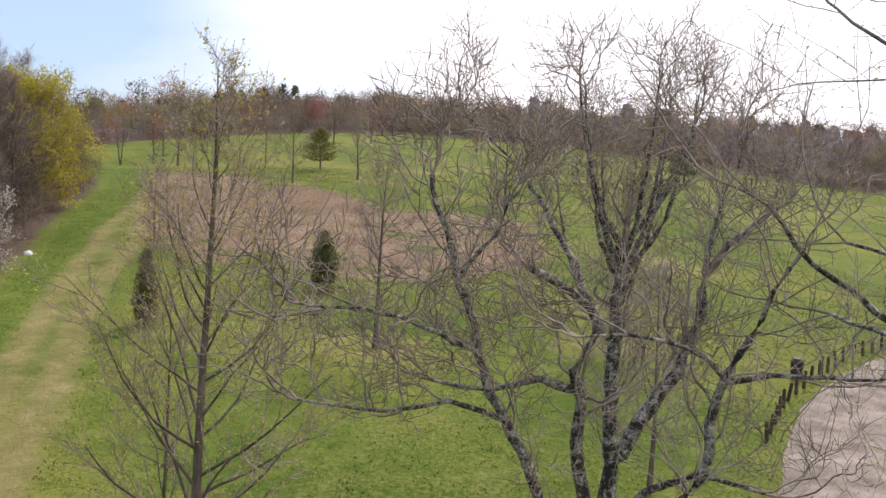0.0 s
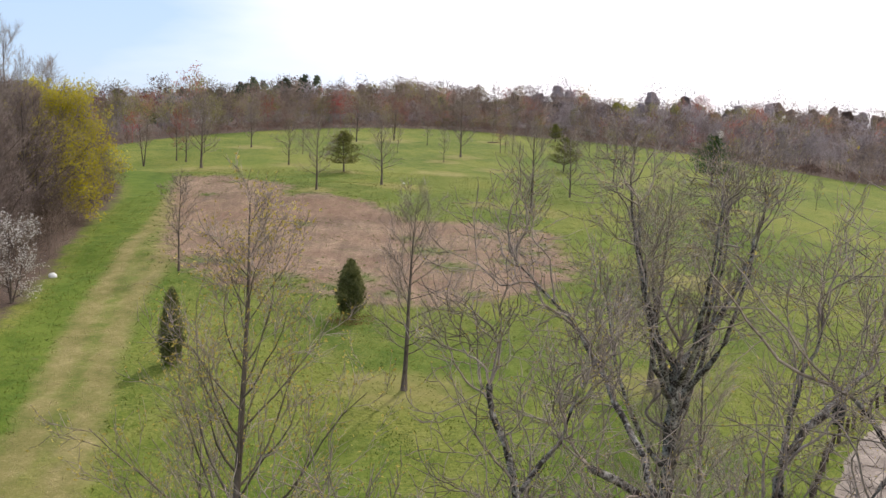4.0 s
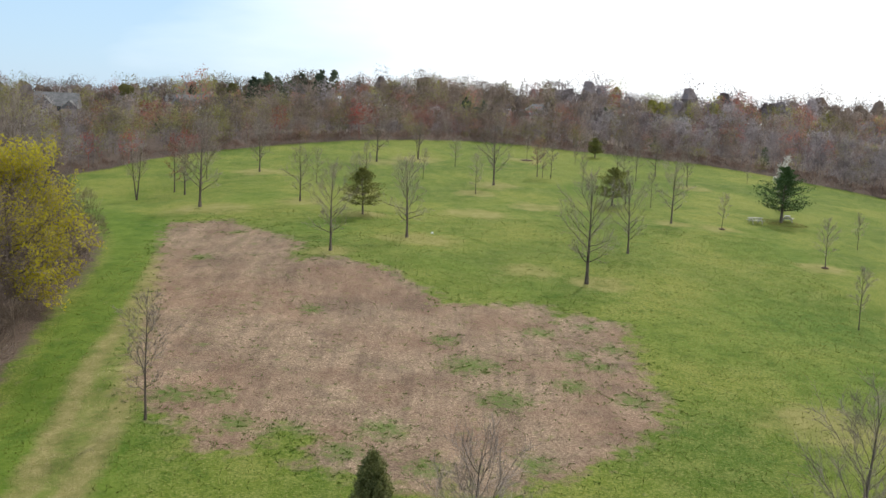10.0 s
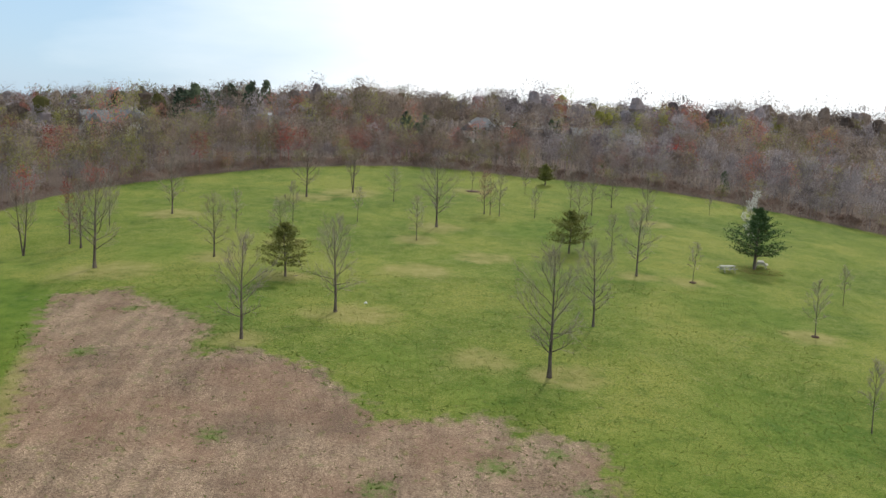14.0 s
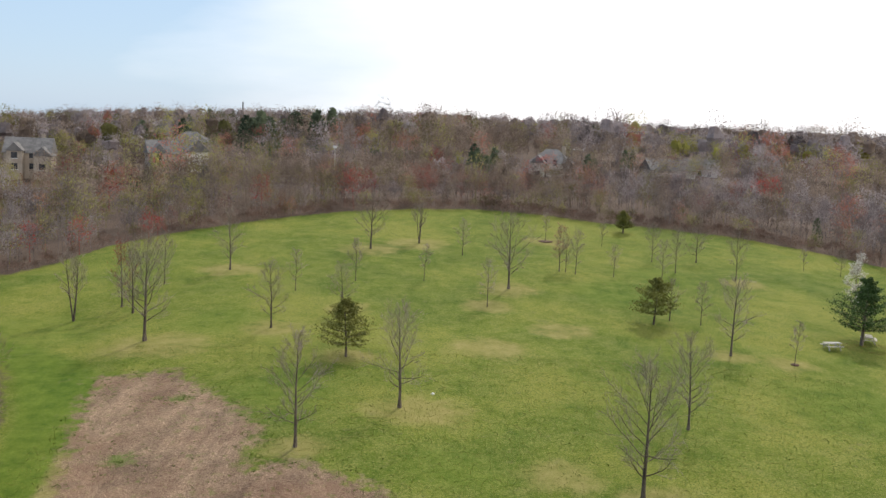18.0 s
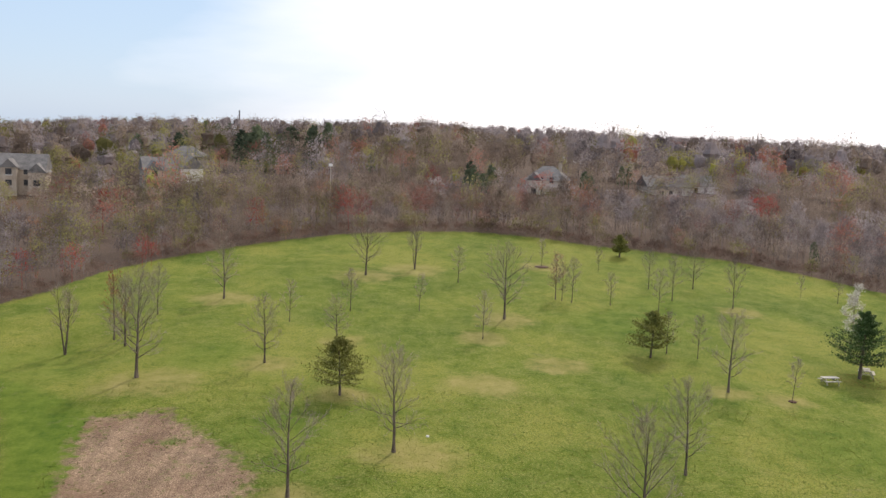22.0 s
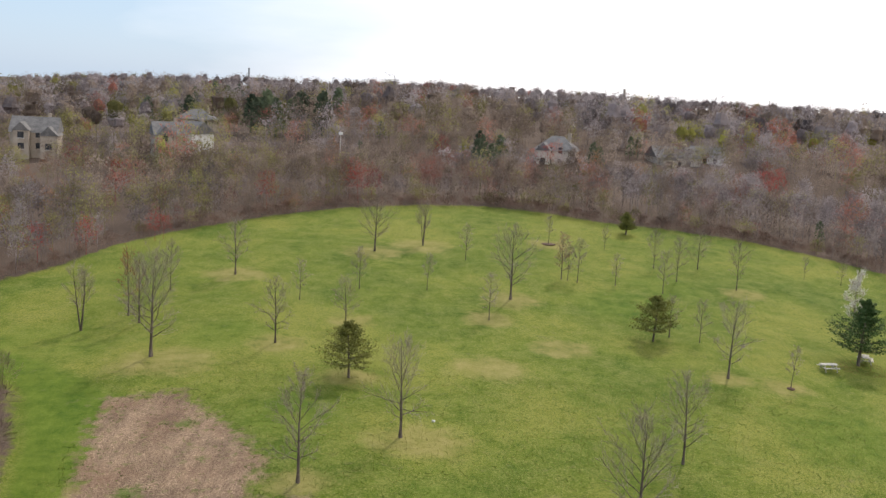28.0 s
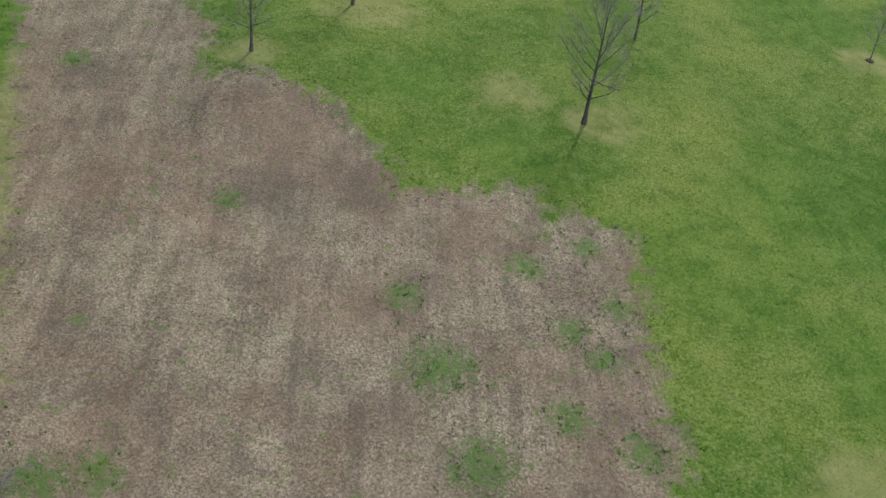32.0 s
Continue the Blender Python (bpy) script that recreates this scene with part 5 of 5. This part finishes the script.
tagged_table = picnic_table("weathered pale wooden picnic table on the grass")
tagged_table.matrix_world = pose(43.0, 95.6, ground_z(43.0, 95.6) + 0.01, 0, 0, 8)
second_table = picnic_table("weathered pale wooden picnic table under the pine")
second_table.matrix_world = pose(48.6, 99.3, ground_z(48.6, 99.3) + 0.01, 0, 0, 70)


def litter_bin():
    root = tagged(new("litter_bin"), "black plastic litter bin beside the wooden posts", "litter bin")
    bm = bmesh.new()
    bmesh.ops.create_cone(bm, cap_ends=True, segments=20, radius1=0.27, radius2=0.31, depth=0.85, matrix=Matrix.Translation((0, 0, 0.425)))
    part("body", bm_mesh("body", bm, BLACK), root)
    bm = bmesh.new()
    bmesh.ops.create_cone(bm, cap_ends=True, segments=20, radius1=0.34, radius2=0.20, depth=0.16, matrix=Matrix.Translation((0, 0, 0.93)))
    part("lid", bm_mesh("lid", bm, BLACK), root)
    return root


bin_ob = litter_bin()
bin_ob.matrix_world = pose(21.9, -3.1, ground_z(21.9, -3.1), 0, 0, 20)


def stone(name, label, size, mat, seed):
    bm = bmesh.new()
    bmesh.ops.create_icosphere(bm, subdivisions=2, radius=1.0)
    for v in bm.verts:
        k = 1 + 0.25 * noise.noise(v.co * 1.3 + Vector((seed, 0, 0)))
        v.co = Vector((v.co.x * size[0] * k, v.co.y * size[1] * k, max(v.co.z, -0.3) * size[2] * k))
    return tagged(new(name, bm_mesh(name, bm, mat)), label, "stone")


rock = stone("pale_rock", "pale whitish rock lying in leaf litter", (0.34, 0.28, 0.26), WHITE, 3)
rock.matrix_world = pose(-23.6, 21.6, ground_z(-23.6, 21.6) + 0.08)
marker = stone("white_marker", "small white stone lying in the grass", (0.16, 0.12, 0.12), WHITE, 8)
marker.matrix_world = pose(0.55, 74.5, ground_z(0.55, 74.5) + 0.03)

# ---- far houses ----
ROOF = two_tone("grey_shingle_roof", (0.10, 0.098, 0.096), (0.22, 0.21, 0.205), 0.8, 5, relief=0.3)
SIDING = two_tone("pale_siding", (0.50, 0.46, 0.40), (0.66, 0.62, 0.55), 0.4, 4, relief=0.1)
STONEWALL = two_tone("tan_stone_wall", (0.30, 0.25, 0.20), (0.46, 0.40, 0.33), 0.8, 4, relief=0.3)
GLASS = two_tone("dark_window_glass", (0.02, 0.025, 0.03), (0.05, 0.055, 0.065), 1, 5, rough=0.15, spec=0.5, relief=0)


def gable(bm, x0, x1, y0, y1, z0, z1, over=0.4, along_x=True):
    """A pitched roof with thickness over a rectangle; the ridge runs along x or y."""
    x0, x1, y0, y1 = x0 - over, x1 + over, y0 - over, y1 + over
    if along_x:
        m = (y0 + y1) / 2
        low = [(x0, y0, z0), (x1, y0, z0), (x1, y1, z0), (x0, y1, z0)]
        top = [(x0, m, z1), (x1, m, z1)]
        faces = ((0, 1, 5, 4), (2, 3, 4, 5), (1, 2, 5), (3, 0, 4), (3, 2, 1, 0))
    else:
        m = (x0 + x1) / 2
        low = [(x0, y0, z0), (x1, y0, z0), (x1, y1, z0), (x0, y1, z0)]
        top = [(m, y0, z1), (m, y1, z1)]
        faces = ((0, 3, 5, 4), (1, 4, 5, 2), (0, 4, 1), (3, 2, 5), (3, 2, 1, 0))
    vs = [bm.verts.new(p) for p in low + top]
    for f in faces:
        bm.faces.new([vs[i] for i in f])


def house(wide, deep, high, roof_h, wall_mat, wings, hip=False):
    root = tagged(new("house"), "large pale suburban house with grey gabled roof among the trees" if not hip else "house with a pale grey hipped roof among the trees", "house", "far houses")
    bm = bmesh.new()
    box(bm, 0, 0, high / 2 - 1.5, wide, deep, high + 3)
    wall = part("wall", bm_mesh("wall", bm, wall_mat), root)
    bm = bmesh.new()
    if hip:
        w, d = wide / 2 + 0.5, deep / 2 + 0.5
        vs = [bm.verts.new(p) for p in ((-w, -d, high), (w, -d, high), (w, d, high), (-w, d, high), (-w * 0.25, 0, high + roof_h), (w * 0.25, 0, high + roof_h))]
        for f in ((0, 1, 5, 4), (1, 2, 5), (2, 3, 4, 5), (3, 0, 4), (3, 2, 1, 0)):
            bm.faces.new([vs[i] for i in f])
    else:
        gable(bm, -wide / 2, wide / 2, -deep / 2, deep / 2, high, high + roof_h)
    roof = part("roof", bm_mesh("roof", bm, ROOF), root)
    bm = bmesh.new()
    box(bm, wide * 0.28, deep * 0.1, high + roof_h * 0.8, 0.9, 0.7, roof_h * 0.9)
    part("chimney", bm_mesh("chimney", bm, STONEWALL), roof)
    for cx, w, h, rh in wings:
        bm = bmesh.new()
        box(bm, cx, -deep / 2 - 1.0, h / 2 - 1.5, w, 2.6, h + 3)
        vs = [bm.verts.new(p) for p in ((cx - w / 2, -deep / 2 - 2.3, h), (cx + w / 2, -deep / 2 - 2.3, h), (cx, -deep / 2 - 2.3, h + rh * 0.93))]
        bm.faces.new(vs)
        part("wing_wall", bm_mesh("wing_wall", bm, wall_mat), root)
        bm = bmesh.new()
        gable(bm, cx - w / 2, cx + w / 2, -deep / 2 - 2.2, 1.0, h, h + rh, 0.35, False)
        part("wing_roof", bm_mesh("wing_roof", bm, ROOF), root)
        for lvl in range(2 if h > 4.5 else 1):
            bm = bmesh.new()
            box(bm, cx, -deep / 2 - 2.32, 1.6 + lvl * 2.9, min(1.6, w * 0.4), 0.08, 1.6)
            win = part("window", bm_mesh("window", bm, GLASS), root)
            bm = bmesh.new()
            box(bm, cx, -deep / 2 - 2.36, 0.75 + lvl * 2.9, min(1.9, w * 0.48), 0.16, 0.12)
            part("window_sill", bm_mesh("window_sill", bm, WHITE), win)
    for k in range(int(wide / 2.8)):
        for lvl in range(2):
            bm = bmesh.new()
            box(bm, -wide / 2 + 1.4 + 2.7 * k, -deep / 2 - 0.03, 1.6 + lvl * 2.9, 1.0, 0.08, 1.5)
            part("window", bm_mesh("window", bm, GLASS), root)
    return root


SMALL = (11, 8, 4.6, 3.4)
SHAPES = [(11.4, 9, 5.0, 4.0, STONEWALL, [(-2.6, 3.8, 5.6, 2.2), (4.2, 4.2, 4.4, 2.4)], False), (7.5, 8, 5.2, 3.4, STONEWALL, [(-1.5, 3.6, 5.4, 2.4)], False), (5.5, 8, 4.6, 3.2, WHITE, [], False),
          (12, 9, 5.6, 3.2, STONEWALL, [], True), (10.5, 9, 4.4, 3.6, SIDING, [(-2.6, 3.4, 4.4, 2.0)], True), (9, 8, 4.5, 3.6, WHITE, [], False),
          (13, 9, 6.2, 3.0, SIDING, [(-3.5, 4.0, 5.6, 2.2)], False), (9, 8, 5.6, 3.0, WHITE, [], False), (*SMALL, WHITE, [], False), (*SMALL, SIDING, [], False), (*SMALL, STONEWALL, [], True),
          (*SMALL, WHITE, [], False), (*SMALL, SIDING, [], True), (*SMALL, STONEWALL, [], False), (*SMALL, WHITE, [], True), (*SMALL, SIDING, [], False)]
for (x, y, turn), (w, d, h, r, mat, wings, hip) in zip(HOUSES, SHAPES):
    drop = {-108: -1.5, 30.5: 1.6, -80: 1.2, 66: 4.6, 77: 4.2}.get(x, -0.6)
    house(w, d, h, r, mat, wings, hip).matrix_world = pose(x, y, ground_z(x, y) - drop, 0, 0, turn)


def mast(name, label, high, r, mat):
    bm = bmesh.new()
    bmesh.ops.create_cone(bm, cap_ends=True, segments=10, radius1=r, radius2=r * 0.8, depth=high, matrix=Matrix.Translation((0, 0, high / 2)))
    return tagged(new(name, bm_mesh(name, bm, mat)), label, "tower")


tower = mast("water_tower", "slim pale tower on the far ridge", 15.5, 1.3, STONEWALL)
tower.matrix_world = pose(159, 850, ground_z(159, 850))
tower = mast("radio_mast", "thin grey mast on the far ridge", 18, 0.8, ROOF)
tower.matrix_world = pose(-184, 900, ground_z(-184, 900))


def nest_pole():
    root = tagged(new("nest_pole"), "slim pole with a white box on top among the woods", "pole")
    bm = bmesh.new()
    bmesh.ops.create_cone(bm, cap_ends=True, segments=8, radius1=0.11, radius2=0.08, depth=9.0, matrix=Matrix.Translation((0, 0, 4.5)))
    part("pole", bm_mesh("pole", bm, WOOD_GREY), root)
    bm = bmesh.new()
    box(bm, 0, 0, 9.3, 0.9, 0.6, 0.6, 0.04)
    part("box", bm_mesh("box", bm, WHITE), root, "white painted box")
    return root


nest_pole().matrix_world = pose(-24, 222, ground_z(-24, 222))

# ---- grass and weeds ----
rng = np.random.default_rng(51)


def blades(name, label, mat, xs, ys, high, per, spread, wide=0.12):
    """Tufts of narrow upright blades."""
    n = len(xs) * per
    x, y = np.repeat(xs, per) + rng.normal(0, spread, n), np.repeat(ys, per) + rng.normal(0, spread, n)
    z = height(x, y) - 0.02
    az, h = rng.uniform(0, 6.283, n), high * rng.uniform(0.5, 1.3, n)
    w = 0.012 + wide * h
    lean = rng.normal(0, 0.5, (n, 2)) * h[:, None]
    c, s = np.cos(az) * w, np.sin(az) * w
    v = np.stack([np.stack([x - c, y - s, z], -1), np.stack([x + c, y + s, z], -1), np.stack([x + lean[:, 0], y + lean[:, 1], z + h], -1)], 1)
    me = mesh_from(name, v.reshape(-1, 3), np.arange(3 * n).reshape(n, 3), mat)
    return tagged(new(name, me), label, "grass", kind="stuff")


GRASS = two_tone("grass_blades", (0.040, 0.075, 0.008), (0.29, 0.285, 0.070), 0.6, 4, relief=0)
DRY_GRASS = two_tone("dry_stalks", (0.24, 0.19, 0.10), (0.46, 0.38, 0.22), 0.5, 4, relief=0)
WEED = two_tone("weed_leaves", (0.060, 0.105, 0.016), (0.17, 0.215, 0.045), 0.5, 4, relief=0)
gxs, gys = rng.uniform(-28, 40, 85000), -44 + 130 * rng.random(85000) ** 1.1
keep = (inside(gxs, gys, BARE) < -0.3) & (gxs > np.interp(gys, WY, WX) + 0.5) & (inside(gxs, gys, STRAW) < 0.2)
blades("grass", "short spring grass of the meadow", GRASS, gxs[keep], gys[keep], 0.085, 3, 0.10, 0.20)
wx, wy = rng.uniform(-29, 18, 56000), rng.uniform(12, 80, 56000)
clump = rng.normal(0, 0.35, len(wx))
for cx, cy, cr in WEEDY:
    clump = clump + 1.1 * np.exp(-((wx - cx) ** 2 + (wy - cy) ** 2) / (cr * cr)) * (0.45 + 0.55 * np.sin(wx * 3.1 + cy) * np.sin(wy * 2.7 + cx))
rim = inside(wx, wy, BARE)
ragged = np.sin(wx * 2.3) * np.sin(wy * 2.9 + wx) > 0.1
keep = (rim > -1.8) & ((clump > 0.72) | ((np.abs(rim) < 1.4) & ragged & (rng.random(len(wx)) < 0.25)))
blades("weeds", "low green weeds growing in bare soil", WEED, wx[keep], wy[keep], 0.085, 8, 0.075, 0.24)
keep = (rim > 0) & (rng.random(len(wx)) < 0.45)
blades("dead_stalks", "pale dead stalks lying on bare soil", DRY_GRASS, wx[keep], wy[keep], 0.07, 4, 0.2)
sx, sy = rng.uniform(-26, -5, 9000), rng.uniform(-42, 46, 9000)
keep = inside(sx, sy, STRAW) > 0
blades("straw", "cut straw lying along the grass track", DRY_GRASS, sx[keep], sy[keep], 0.07, 3, 0.15)
lx = rng.uniform(-1, 1, (900, 2))
lx = lx[np.hypot(lx[:, 0], lx[:, 1]) < 1] * 1.5 + [-1.9, 11.1]
blades("cedar_litter", "rusty dead needles under the cedar", RUST, lx[:, 0], lx[:, 1], 0.06, 4, 0.1)
# the brown blades here also paint the dark shade under the large pine
lx = rng.uniform(-1, 1, (1800, 2))
lx = lx[np.hypot(lx[:, 0], lx[:, 1]) < 1] * [3.0, 2.4] + [47.6, 97.4]
blades("pine_litter_and_shade", "brown dead needles and painted shade under the large pine", RUST, lx[:, 0], lx[:, 1], 0.05, 4, 0.12)


def mulch(x, y, r):
    bm = bmesh.new()
    bmesh.ops.create_icosphere(bm, subdivisions=3, radius=1.0)
    for v in bm.verts:
        k = 1 + 0.2 * noise.noise(v.co * 3 + Vector((x, y, 0)))
        v.co = Vector((v.co.x * r * k, v.co.y * r * k, max(v.co.z, -0.2) * 0.16 * k))
    ob = tagged(new("mulch_mound", bm_mesh("mulch_mound", bm, MULCH)), "low dark mulch mound round a tree's foot", "mulch", "mulch mounds")
    ob.matrix_world = pose(x, y, ground_z(x, y))


MULCH = two_tone("dark_mulch", (0.05, 0.03, 0.022), (0.14, 0.085, 0.06), 4, 25, relief=0.6)
for x, y, r in ((17.1, 140.2, 1.1), (36.6, 89, 0.42), (42.4, 71.3, 0.38)):
    mulch(x, y, r)
